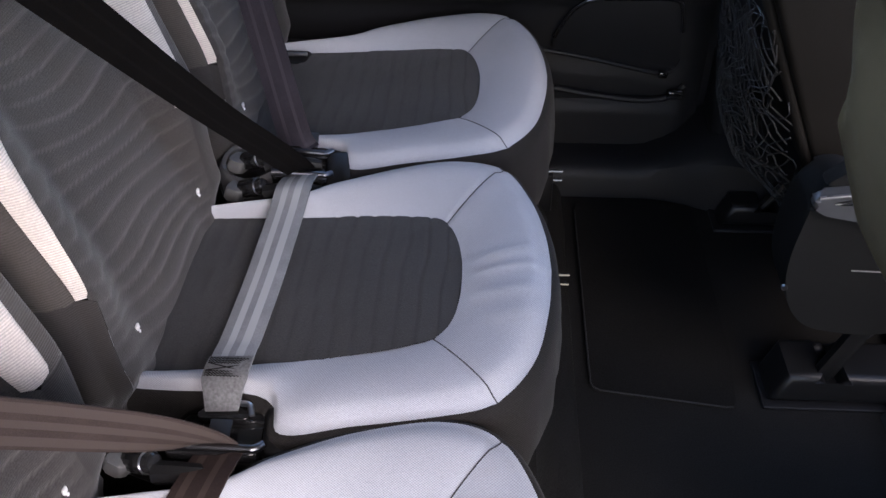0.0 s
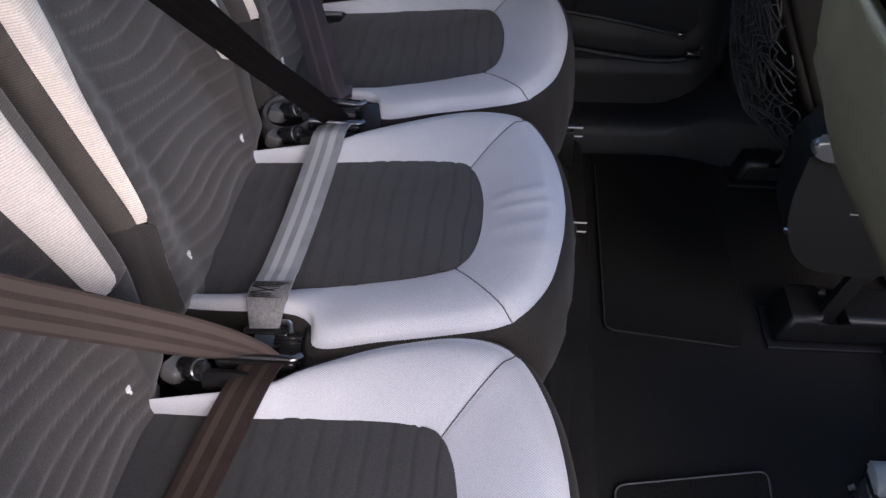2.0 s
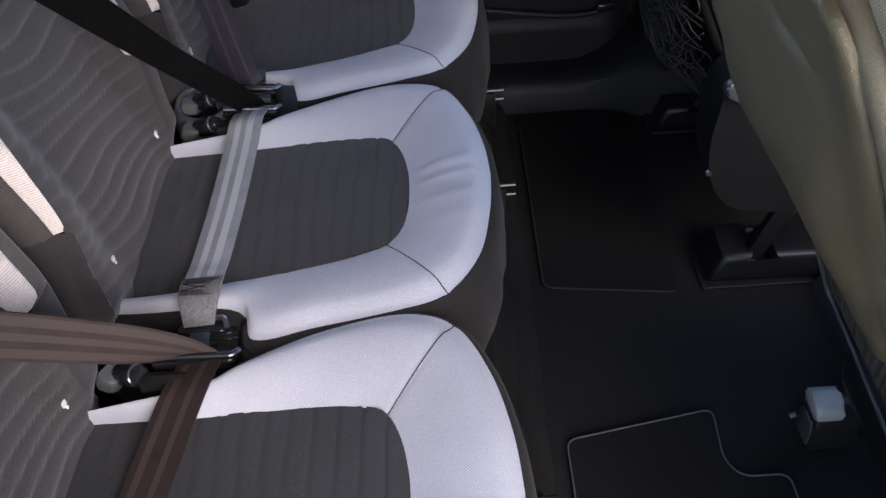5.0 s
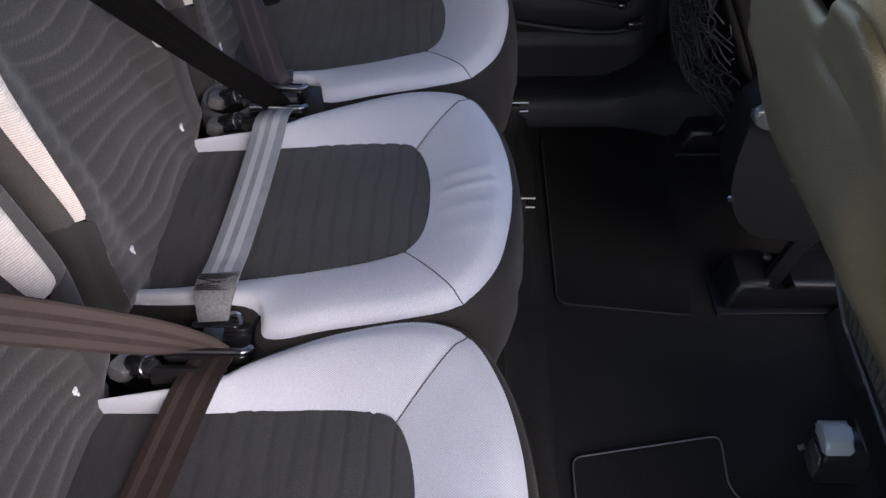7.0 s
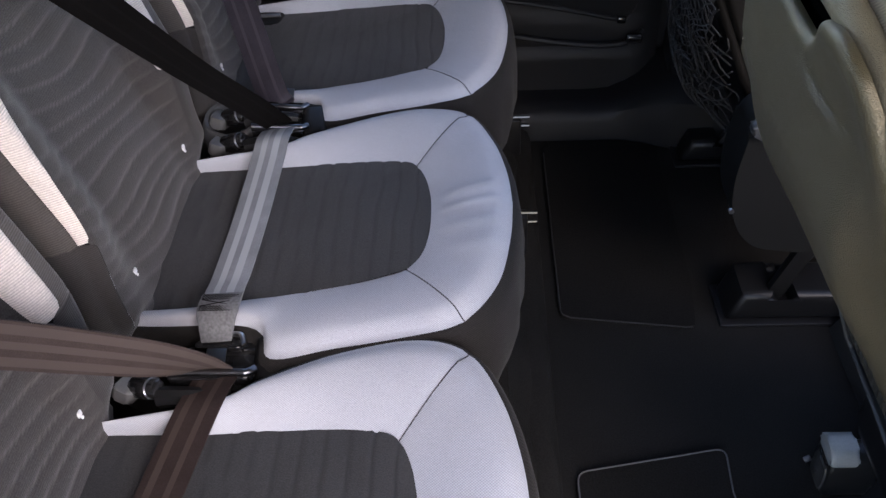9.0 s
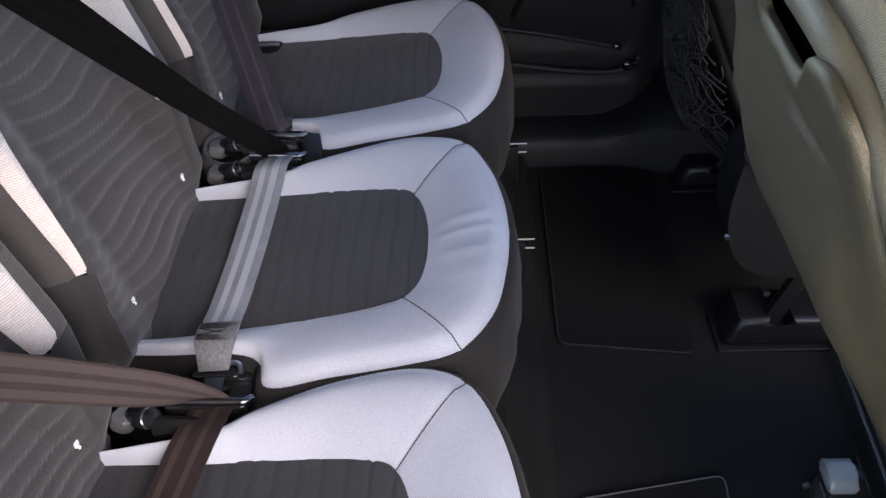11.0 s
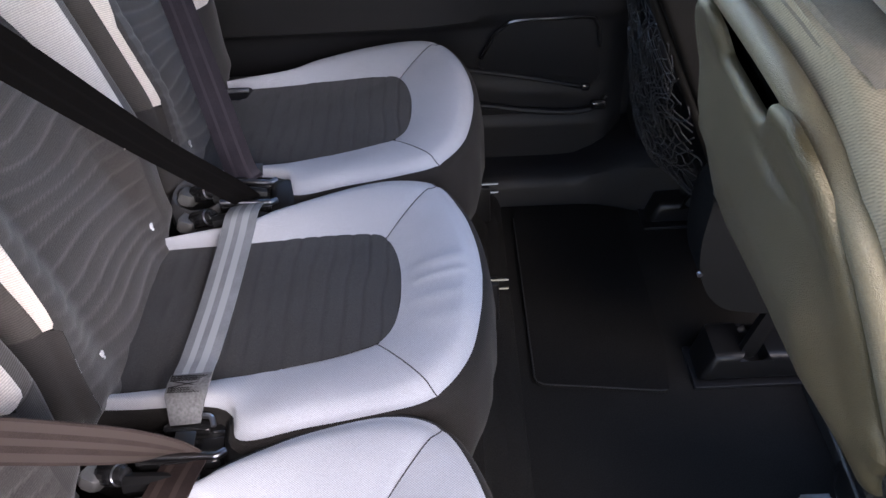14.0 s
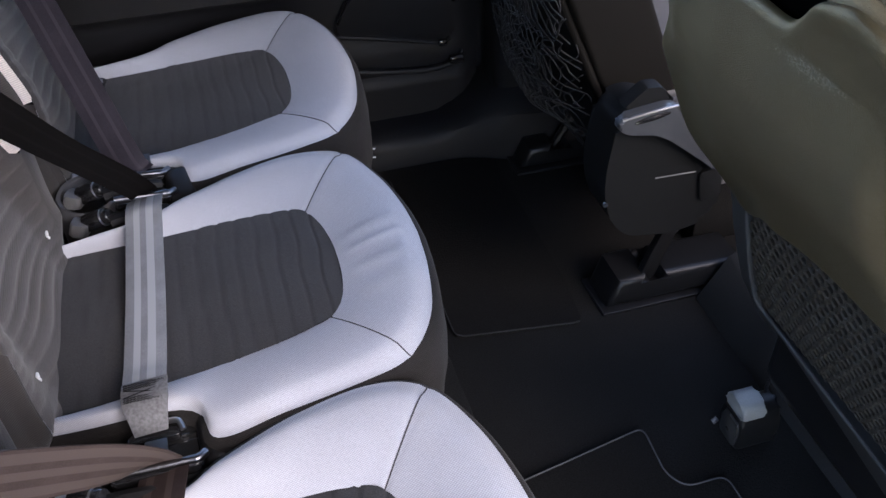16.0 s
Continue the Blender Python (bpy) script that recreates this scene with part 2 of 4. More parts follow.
GROUND = material("dark_asphalt", (0.07, 0.068, 0.065), 0.9, mottle=2, grain=0.6, grain_scale=60, relief=0.002, relief_scale=40)
GLASS = bpy.data.materials.new("window_glass")
GLASS.use_nodes = True
setin(GLASS.node_tree.nodes["Principled BSDF"], "Transmission Weight", 1.0)
setin(GLASS.node_tree.nodes["Principled BSDF"], "Roughness", 0.0)
setin(GLASS.node_tree.nodes["Principled BSDF"], "IOR", 1.05)
setin(GLASS.node_tree.nodes["Principled BSDF"], "Base Color", (0.97, 0.98, 0.98, 1))


# ---- mesh helpers ----
def mesh_of(name, verts, faces, sharp=40):
    me = bpy.data.meshes.new(name)
    me.from_pydata([tuple(v) for v in verts], [], [tuple(f) for f in faces])
    bm = bmesh.new()
    bm.from_mesh(me)
    bmesh.ops.recalc_face_normals(bm, faces=bm.faces)
    bm.to_mesh(me)
    bm.free()
    me.shade_smooth()
    me.set_sharp_from_angle(angle=radians(sharp))
    return me


def part(name, shape, mat, parent=None, label="", sharp=40):
    """One mesh object. shape: a bmesh, or a pair of vertices and faces."""
    if isinstance(shape, tuple):
        me = mesh_of(name, *shape, sharp=sharp)
    else:
        me = bpy.data.meshes.new(name)
        bmesh.ops.recalc_face_normals(shape, faces=shape.faces)
        shape.to_mesh(me)
        shape.free()
        me.shade_smooth()
        me.set_sharp_from_angle(angle=radians(sharp))
    me.materials.append(mat)
    ob = new(name, me)
    if parent is not None:
        ob.parent = parent
    if label:
        tagged(ob, label)
    return ob


def thing(name, label, category, at=(0, 0, 0), group="", kind=""):
    ob = new(name)
    ob.location = at
    ob.empty_display_size = 0.05
    return tagged(ob, label, category, group, kind)


def box(lo, hi, bevel=0.004, segments=2):
    bm = bmesh.new()
    bmesh.ops.create_cube(bm, size=1.0)
    for v in bm.verts:
        v.co = Vector([lo[i] + (v.co[i] + 0.5) * (hi[i] - lo[i]) for i in range(3)])
    if bevel:
        bmesh.ops.bevel(bm, geom=list(bm.edges), offset=bevel, segments=segments, profile=0.5, affect="EDGES")
    return bm


def grid_faces(rows, cols, wrap=False, flip=False):
    out = []
    for r in range(rows - 1):
        for c in range(cols if wrap else cols - 1):
            d = (c + 1) % cols
            f = (r * cols + c, r * cols + d, (r + 1) * cols + d, (r + 1) * cols + c)
            out.append(f[::-1] if flip else f)
    return out


def tube(points, radius, sides=8, closed=False):
    """A round bar or cord along the points."""
    pts = [Vector(p) for p in points]
    n = len(pts)
    verts, faces = [], []
    up = Vector((0, 0, 1))
    for i, p in enumerate(pts):
        a = pts[(i - 1) % n] if closed or i else pts[0]
        b = pts[(i + 1) % n] if closed or i < n - 1 else pts[-1]
        d = (b - a).normalized()
        s = d.cross(up)
        if s.length < 0.05:
            s = d.cross(Vector((1, 0, 0)))
        s.normalize()
        u = s.cross(d)
        r = radius(i / max(1, n - 1)) if callable(radius) else radius
        for k in range(sides):
            t = 2 * math.pi * k / sides
            verts.append(p + s * math.cos(t) * r + u * math.sin(t) * r)
    for i in range(n if closed else n - 1):
        for k in range(sides):
            a, b = i * sides, ((i + 1) % n) * sides
            faces.append((a + k, a + (k + 1) % sides, b + (k + 1) % sides, b + k))
    if not closed:
        faces.append(tuple(range(sides))[::-1])
        faces.append(tuple((n - 1) * sides + k for k in range(sides)))
    return verts, faces


def smooth_line(points, per=8, closed=False):
    """A Catmull-Rom line through the points."""
    pts = [Vector(p) for p in points]
    n, out = len(pts), []
    for i in range(n if closed else n - 1):
        g = (lambda k: pts[k % n]) if closed else (lambda k: pts[max(0, min(n - 1, k))])
        p0, p1, p2, p3 = g(i - 1), g(i), g(i + 1), g(i + 2)
        for k in range(per):
            t = k / per
            out.append(0.5 * (2 * p1 + (p2 - p0) * t + (2 * p0 - 5 * p1 + 4 * p2 - p3) * t * t + (3 * p1 - p0 - 3 * p2 + p3) * t ** 3))
    if not closed:
        out.append(pts[-1])
    return out


def strap(name, points, across, width, mat, parent=None, label="", thick=0.0016, per=10, curl=0.0):
    """Webbing along the points, its width along the across vectors, with a UV map over its width."""
    line = smooth_line(points, per)
    ac = smooth_line(across, per)
    cols = 9
    verts, uvs = [], []
    n = len(line)
    for side in (1, -1):
        for i in range(n):
            d = (line[min(n - 1, i + 1)] - line[max(0, i - 1)]).normalized()
            a = (ac[i] - d * ac[i].dot(d)).normalized()
            nrm = d.cross(a)
            for c in range(cols):
                s = c / (cols - 1) - 0.5
                wd = width(i / (n - 1)) if callable(width) else width
                verts.append(line[i] + a * s * wd + nrm * (side * thick / 2 + curl * (4 * s * s)))
                uvs.append((c / (cols - 1), i / (n - 1)))
    half = n * cols
    faces = grid_faces(n, cols) + [tuple(half + k for k in f[::-1]) for f in grid_faces(n, cols)]
    for i in range(n - 1):
        for c in (0, cols - 1):
            a, b = i * cols + c, (i + 1) * cols + c
            faces.append((a, b, half + b, half + a))
    for i in (0, n - 1):
        for c in range(cols - 1):
            a = i * cols + c
            faces.append((a, a + 1, half + a + 1, half + a))
    me = mesh_of(name, verts, faces)
    layer = me.uv_layers.new(name="UVMap")
    for loop in me.loops:
        layer.data[loop.index].uv = uvs[loop.vertex_index]
    me.materials.append(mat)
    ob = new(name, me)
    if parent is not None:
        ob.parent = parent
    if label:
        tagged(ob, label)
    return ob


def plate(outline, normal_axis, lo, hi, bevel=0.004, segments=2):
    """A flat outline of (a, b) pairs pushed out along an axis from lo to hi, with rounded rims."""
    bm = bmesh.new()

    def co(a, b, h):
        return {"x": (h, a, b), "y": (a, h, b), "z": (a, b, h)}[normal_axis]
    low = [bm.verts.new(co(a, b, lo)) for a, b in outline]
    high = [bm.verts.new(co(a, b, hi)) for a, b in outline]
    f1, f2 = bm.faces.new(low), bm.faces.new(high[::-1])
    n = len(outline)
    for i in range(n):
        bm.faces.new((low[i], high[i], high[(i + 1) % n], low[(i + 1) % n]))
    if bevel:
        rim = list(set(f1.edges) | set(f2.edges))
        bmesh.ops.bevel(bm, geom=rim, offset=bevel, segments=segments, profile=0.5, affect="EDGES")
    return bm


def rounded(points, radius, per=5):
    """Corners of a flat outline rounded."""
    out, n = [], len(points)
    for i in range(n):
        p, a, b = (Vector(points[k % n]).to_2d() for k in (i, i - 1, i + 1))
        da, db = (a - p), (b - p)
        r = min(radius, da.length * 0.48, db.length * 0.48)
        s, e = p + da.normalized() * r, p + db.normalized() * r
        for k in range(per + 1):
            t = k / per
            out.append(tuple(s * (1 - t) ** 2 + p * 2 * t * (1 - t) + e * t * t))
    return out


def step(lo, hi, x):
    if lo > hi:
        return 1 - step(hi, lo, x)
    t = max(0.0, min(1.0, (x - lo) / (hi - lo)))
    return t * t * (3 - 2 * t)


def follow(table, v):
    """Straight steps between (v, value) pairs given in rising v."""
    if v <= table[0][0]:
        return table[0][1]
    for (a, p), (b, q) in zip(table, table[1:]):
        if v <= b:
            return p + (q - p) * (v - a) / (b - a)
    return table[-1][1]


# ---- the car's shell ----
SEAT_Y = (0.398, 0.848, 1.304)
DOOR_Y = 1.577
tagged(part("floor", box((-0.75, 0.06, -0.06), (1.75, 1.66, 0.0), 0), CARPET), "black carpeted car floor with faint dust", "floor", kind="structure")
# out of view: reaches past the doorway to hold back high skylight
tagged(part("ceiling", box((-0.95, -0.06, 1.27), (0.95, 1.68, 1.31), 0.01), HEADLINER), "unseen pale grey headlining that shades the cabin", "ceiling", kind="structure")
tagged(part("wall_rear", box((-0.80, 0.08, 0.0), (-0.74, 1.64, 0.86), 0.01), CARPET), "dark carpeted wall behind the rear seats", "wall", kind="structure")
# unseen rear opening, added so skylight reaches the front seat backs
tagged(part("header_rear", box((-0.80, 0.08, 1.20), (-0.74, 1.64, 1.27), 0.01), HEADLINER), "unseen pale header over the added rear window", "header", kind="structure")
rear_pane = tagged(part("added_window_rear", box((-0.772, 0.09, 0.86), (-0.768, 1.63, 1.20), 0), GLASS), "unseen rear window glass, added to let light in", "window", kind="structure")
rear_pane.visible_shadow = False
tagged(part("wall_front", box((1.45, 0.08, 0.0), (1.60, 1.64, 0.72), 0.03), PLASTIC), "black dashboard wall ahead of the front seats", "wall", kind="structure")
tagged(part("ground", box((-80, -80, -0.42), (80, 80, -0.36), 0), GROUND), "dark asphalt ground outside the car", "ground", kind="structure")
# rear side of the doorway, and the pillar ahead of it
quarter = [(-0.80, 0.0), (0.02, 0.0), (0.00, 0.20), (-0.03, 0.38), (-0.07, 0.55), (-0.12, 0.74), (-0.18, 0.95), (-0.27, 1.27), (-0.80, 1.27)]
tagged(part("wall_near_rear", plate(quarter, "y", 0.03, 0.09, 0.006), DOOR_PLASTIC), "dark trim behind the open doorway, curved round the wheel", "wall", kind="structure")
tagged(part("pillar_near_front", box((0.62, 0.03, 0.0), (0.74, 0.09, 1.27), 0.015), PLASTIC), "dark pillar ahead of the open doorway", "pillar", kind="structure")
tagged(part("sill_near", box((-0.46, 0.03, -0.06), (0.62, 0.10, 0.03), 0.01), PLASTIC), "black sill of the open doorway", "sill", kind="structure")
# unseen rail, added to cut the light that enters by the doorway
tagged(part("roof_rail_near", box((-0.40, -0.05, 1.16), (0.74, 0.06, 1.268), 0.02, 3), HEADLINER), "unseen pale roof rail shading the open doorway", "roof rail", kind="structure")
tagged(part("wall_near_front", box((0.74, 0.02, 0.0), (1.60, 0.08, 0.72), 0.01), DOOR_PLASTIC), "dark trim of the front door", "wall", kind="structure")
for x0, x1 in ((-0.80, -0.62), (0.56, 0.70), (1.40, 1.50)):
    tagged(part("pillar_far", box((x0, 1.60, 0.62), (x1, 1.66, 1.27), 0.012), HEADLINER), "grey pillar between the far windows", "pillar", kind="structure")
tagged(part("wall_far", box((-0.80, 1.62, 0.0), (1.60, 1.68, 0.62), 0), DOOR_PLASTIC), "dark side of the car behind the door trim", "wall", kind="structure")
for x0, x1 in ((-0.62, 0.56), (0.70, 1.40)):
    pane = tagged(part("window_far", box((x0, 1.635, 0.62), (x1, 1.640, 1.27), 0), GLASS), "clear side window glass", "window", kind="structure")
    pane.visible_shadow = False

def floor_step():
    """The carpeted cross-member under the front seats: a sloping rear face and a flat top."""
    prof = [(0.700, -0.004), (0.706, 0.012), (0.745, 0.082), (0.760, 0.092), (1.10, 0.092), (1.12, -0.004)]
    n, verts = 24, []
    for i in range(n):
        y = 0.10 + 0.85 * i / (n - 1)
        for x, z in prof:
            verts.append((x + 0.002 * math.sin(i * 1.7) * (0.0 < z < 0.09), y, z))
    m = len(prof)
    return verts, grid_faces(n, m, True) + [tuple(range(m)), tuple((n - 1) * m + k for k in range(m))]


tagged(part("floor_step", floor_step(), STEP_TRIM), "charcoal trimmed floor step under the front seats", "floor step", kind="structure")

# ---- far door trim ----
door = thing("rear_door", "closed black plastic car door trim with a pocket and recessed panel", "car door", (0, DOOR_Y, 0))


def door_skin():
    """The moulded inner face: an armrest ledge above, a bulge with two ridges below it."""
    nx, nz = 60, 46
    verts = []
    for j in range(nz):
        z = 0.02 + 0.62 * j / (nz - 1)
        for i in range(nx):
            x = -0.60 + 1.115 * i / (nx - 1)
            ledge = 0.035 * step(0.345, 0.362, z) * (1 - 0.6 * step(0.10, 0.26, x))
            ledge -= 0.03 * step(0.43, 0.50, z)
            bulge = 0.018 * step(-0.05, 0.22, x) * (1 - step(0.475, 0.515, x)) * (1 - step(0.14, 0.165, z))
            bulge += 0.008 * step(0.10, 0.25, x) * (1 - step(0.465, 0.49, x)) * step(0.15, 0.17, z) * (1 - step(0.215, 0.232, z + 0.1 * (x - 0.3)))
            verts.append((x, -ledge - bulge + 0.01 * step(0.49, 0.515, x), z))
    return verts, grid_faces(nz, nx)


part("door_skin", door_skin(), DOOR_PLASTIC, door)
panel_line = rounded([(0.222, 0.262), (0.250, 0.325), (0.291, 0.359), (0.438, 0.362), (0.456, 0.340), (0.466, 0.235), (0.446, 0.216)], 0.018)
part("recessed_panel", plate(panel_line, "y", -0.010, 0.01, 0.005, 3), DOOR_PLASTIC, door)
part("panel_rim", tube(smooth_line([(0.232, -0.011, 0.285), (0.256, -0.012, 0.330), (0.277, -0.012, 0.350), (0.300, -0.012, 0.360), (0.37, -0.012, 0.3615), (0.432, -0.012, 0.3615), (0.452, -0.012, 0.348), (0.460, -0.011, 0.30)], 6), 0.0045, 8), GLOSS, door, "glossy raised rim")
part("pull_ridge", tube(smooth_line([(0.19, -0.008, 0.262), (0.287, -0.010, 0.247), (0.375, -0.011, 0.228), (0.432, -0.012, 0.216), (0.452, -0.009, 0.222)], 6), 0.005), DOOR_PLASTIC, door)
part("pocket_lip", tube(smooth_line([(-0.05, -0.010, 0.200), (0.20, -0.014, 0.188), (0.31, -0.016, 0.172), (0.40, -0.017, 0.163), (0.455, -0.015, 0.170), (0.480, -0.010, 0.192)], 6), 0.006), DOOR_PLASTIC, door)
part("glossy_end", box((0.446, -0.030, 0.170), (0.478, -0.015, 0.190), 0.006, 3), GLOSS, door, "small glossy end piece")
part("clip", box((0.426, -0.026, 0.212), (0.444, -0.014, 0.226), 0.004), GLOSS, door, "small glossy clip")


def sill_shape():
    """The step along the door: a rounded ledge that climbs to the pillar at its front end."""
    prof = [(1.470, -0.005), (1.474, 0.040), (1.480, 0.056), (1.492, 0.064), (1.520, 0.066), (1.575, 0.064), (1.60, 0.064), (1.60, -0.005)]
    verts = []
    n = 36
    for i in range(n):
        x = -0.5 + 1.15 * i / (n - 1)
        lift = 0.075 * step(0.40, 0.56, x)
        pull = 0.05 * step(0.42, 0.60, x)
        for y, z in prof:
            verts.append((x, y - (pull if y < 1.56 else 0), z + (lift if z > 0.05 else 0) * (0.6 + 0.4 * step(1.47, 1.58, y))))
    m = len(prof)
    return verts, grid_faces(n, m) + [tuple(range(m)), tuple((n - 1) * m + k for k in range(m))]


tagged(part("door_sill", sill_shape(), DOOR_PLASTIC), "scuffed black plastic sill under the door", "sill", kind="structure")
tagged(part("pillar_base", box((0.53, 1.50, 0.0), (0.70, 1.62, 0.64), 0.03, 4), DOOR_PLASTIC), "black plastic pillar trim ahead of the rear door", "pillar", kind="structure")

# ---- plinth under the rear seats ----
def plinth_shape():
    prof = [(-0.60, 0.0), (0.262, 0.0), (0.256, 0.022), (0.246, 0.030), (0.225, 0.032), (0.205, 0.060), (0.19, 0.13), (-0.60, 0.14)]
    n = 30
    verts = []
    for i in range(n):
        y = 0.10 + 1.40 * i / (n - 1)
        wob = 0.004 * math.sin(i * 1.3) + 0.003 * math.sin(i * 2.7)
        for x, z in prof:
            verts.append((x + (wob if 0.2 < x < 0.26 else 0), y, z))
    m = len(prof)
    return verts, grid_faces(n, m, True) + [tuple(range(m)), tuple((n - 1) * m + k for k in range(m))]


tagged(part("seat_plinth", plinth_shape(), CARPET), "black carpeted plinth under the rear seats", "plinth", kind="structure")


# ---- rear seats ----
STRIP_IN = [(0.464, 0.150), (0.474, 0.137), (0.493, 0.134), (0.551, 0.128), (0.62, 0.119), (0.658, 0.110), (0.70, 0.095), (0.735, 0.072), (0.757, 0.045), (0.769, 0.0)]
STRIP_OUT_NEAR = [(0.460, 0.195), (0.468, 0.197), (0.565, 0.198), (0.648, 0.198), (0.71, 0.197), (0.80, 0.185), (0.90, 0.145)]
STRIP_IN_NEAR = [(0.458, 0.186), (0.466, 0.192), (0.477, 0.191), (0.535, 0.187), (0.576, 0.182), (0.616, 0.175), (0.652, 0.164), (0.69, 0.148), (0.735, 0.105), (0.757, 0.06), (0.769, 0.0)]
STRIP_OUT = [(0.468, 0.152), (0.476, 0.165), (0.54, 0.168), (0.60, 0.171), (0.67, 0.170), (0.738, 0.160), (0.80, 0.142), (0.90, 0.11)]
OUTER_FAR = [(-0.30, 0), (-0.30, 0.08), (-0.29, 0.125), (-0.135, 0.158), (-0.078, 0.189), (0.00, 0.219), (0.080, 0.231), (0.141, 0.207), (0.175, 0.140), (0.192, 0.065), (0.197, 0)]
OUTER_NEAR = [(-0.30, 0), (-0.30, 0.08), (-0.29, 0.160), (-0.110, 0.182), (-0.076, 0.232), (0.00, 0.223), (0.080, 0.212), (0.137, 0.195), (0.175, 0.140), (0.192, 0.065), (0.197, 0)]
INNER_FAR = [(-0.29, 0), (-0.29, 0.07), (-0.28, 0.129), (-0.135, 0.127), (-0.082, 0.127), (0.00, 0.125), (0.045, 0.119), (0.070, 0.106), (0.085, 0.075), (0.0925, 0.036), (0.094, 0)]
INNER_NEAR = [(-0.29, 0), (-0.29, 0.07), (-0.28, 0.134), (-0.115, 0.130), (-0.064, 0.125), (0.00, 0.115), (0.042, 0.105), (0.067, 0.096), (0.085, 0.070), (0.0925, 0.034), (0.094, 0)]
PER = 8


def ring_line(far, near):
    a = smooth_line([(x, y, 0) for x, y in far], PER)
    b = smooth_line([(x, y, 0) for x, y in near], PER)
    return [(p.x, p.y) for p in a] + [(p.x, -p.y) for p in b[-2:0:-1]]


RING_OUT, RING_IN = ring_line(OUTER_FAR, OUTER_NEAR), ring_line(INNER_FAR, INNER_NEAR)
SEAM_AT = 7 * PER


def base_z(x):
    return 0.334 + 0.075 * (x - 0.05)


def border_point(k, t, wrinkle):
    """A point on the light border: k round the ring, t from the inner edge (0) to the outer edge (1)."""
    (xi, yi), (xo, yo) = RING_IN[k], RING_OUT[k]
    x, y = xi + (xo - xi) * t, yi + (yo - yi) * t
    z = base_z(x) - 0.003 + 0.019 * math.sin(min(1.0, t * 1.25) * math.pi / 2) - 0.010 * step(0.80, 1.0, t)
    if wrinkle and x > 0.08:
        for yc, a, w in ((-0.035, 0.0032, 0.006), (0.003, 0.0026, 0.005), (0.030, 0.0034, 0.006), (-0.075, 0.0018, 0.008)):
            z += a * math.exp(-((y - yc - 0.05 * (x - 0.14)) / w) ** 2) * step(0.10, 0.13, x) * (1 - step(0.165, 0.19, x))
    # the seams pull the cloth in along the corners
    near = min(abs(k - SEAM_AT), abs(k - (len(RING_OUT) - SEAM_AT)))
    z -= 0.0022 * math.exp(-(near / 0.55) ** 2)
    z += 0.0018 * noise.noise(Vector((x * 14, y * 14, 3.0 + wrinkle)))
    return Vector((x, y, z))


def rear_seat(y0, wrinkle, label, x0=0.0, by_door=False):
    seat = thing("rear_seat", label, "car seat", (x0, y0, 0), "rear seats in a row")
    n = len(RING_OUT)
    steps = [0, 0.06, 0.14, 0.25, 0.38, 0.5, 0.62, 0.74, 0.84, 0.92, 0.97, 1.0]
    verts = [border_point(k, t, wrinkle) for t in steps for k in range(n)]
    part("cushion_border", (verts, grid_faces(len(steps), n, True)), LIGHT_CLOTH, seat, "light grey woven cloth border", 60)
    # the dark insert: rows from the backrest to its rounded front
    ins, stitch = [], []
    rows, cols = 110, 36
    far_edge = RING_IN[PER * 2:PER * 10 + 1]
    near_edge = RING_IN[:PER * 10 - 1:-1][PER * 2 - 1:]

    def reach(edge, x):
        for (xa, ya), (xb, yb) in zip(edge, edge[1:]):
            if xa <= x <= xb:
                return ya + (yb - ya) * (x - xa) / (xb - xa)
        return 0.0

    for r in range(rows):
        f = r / (rows - 1)
        x = -0.27 + 0.364 * math.sin(f * math.pi / 2) ** 0.8
        wf, wn_ = reach(far_edge, x), -reach(near_edge, x)
        for c in range(cols):
            g0 = c / (cols - 1)
            y = (-wn_ * (1 - g0) + wf * g0) * 1.012
            lean = (x + 0.0026 * math.sin(y * 21 + x * 15 + 2 * wrinkle) + 0.0012 * math.sin(y * 61 + x * 40)) / 0.024
            g = abs(lean - round(lean)) * 0.024
            st = math.exp(-(g / 0.002) ** 2)
            rimward = max(abs(y) / 0.131, (x + 0.09) / 0.184, 0)
            z = base_z(x) - 0.0035 + 0.006 * (1 - min(1, rimward) ** 3) - 0.0016 * st + 0.0014 * noise.noise(Vector((x * 20, y * 9, 7 + wrinkle)))
            ins.append((x, y, z))
            stitch.append(st)
    me = mesh_of("cushion_insert", ins, grid_faces(rows, cols), 60)
    at = me.attributes.new("stitch", "FLOAT", "POINT")
    for k, v in enumerate(stitch):
        at.data[k].value = v * 0.8
    me.materials.append(SEAT_INSERT)
    ob = new("cushion_insert", me)
    ob.parent = seat
    tagged(ob, "charcoal quilted cloth insert")
    # dark sides
    prof = [(0.0, 0.0), (0.005, -0.003), (0.010, -0.012), (0.013, -0.030), (0.016, -0.065), (0.016, -0.11), (0.008, -0.150), (-0.01, -0.185), (-0.06, -0.20)]
    side = []
    for off, dz in prof:
        for k in range(n):
            a, b = Vector(RING_OUT[k - 1]), Vector(RING_OUT[(k + 1) % n])
            d = (b - a).normalized()
            nrm = Vector((d.y, -d.x))
            x, y = RING_OUT[k]
            if nrm.dot(Vector((x + 0.05, y))) < 0:
                nrm = -nrm
            z = border_point(k, 1.0, wrinkle).z
            fold = 0.0015 * math.sin(k * 0.9) * step(0.02, 0.08, -dz)
            side.append((x + nrm.x * (off + fold), y + nrm.y * (off + fold), z + dz))
    part("cushion_side", (side, grid_faces(len(prof), n, True) + [tuple((len(prof) - 1) * n + k for k in range(n))]), SIDE_CLOTH, seat, "dark cloth sides", 60)
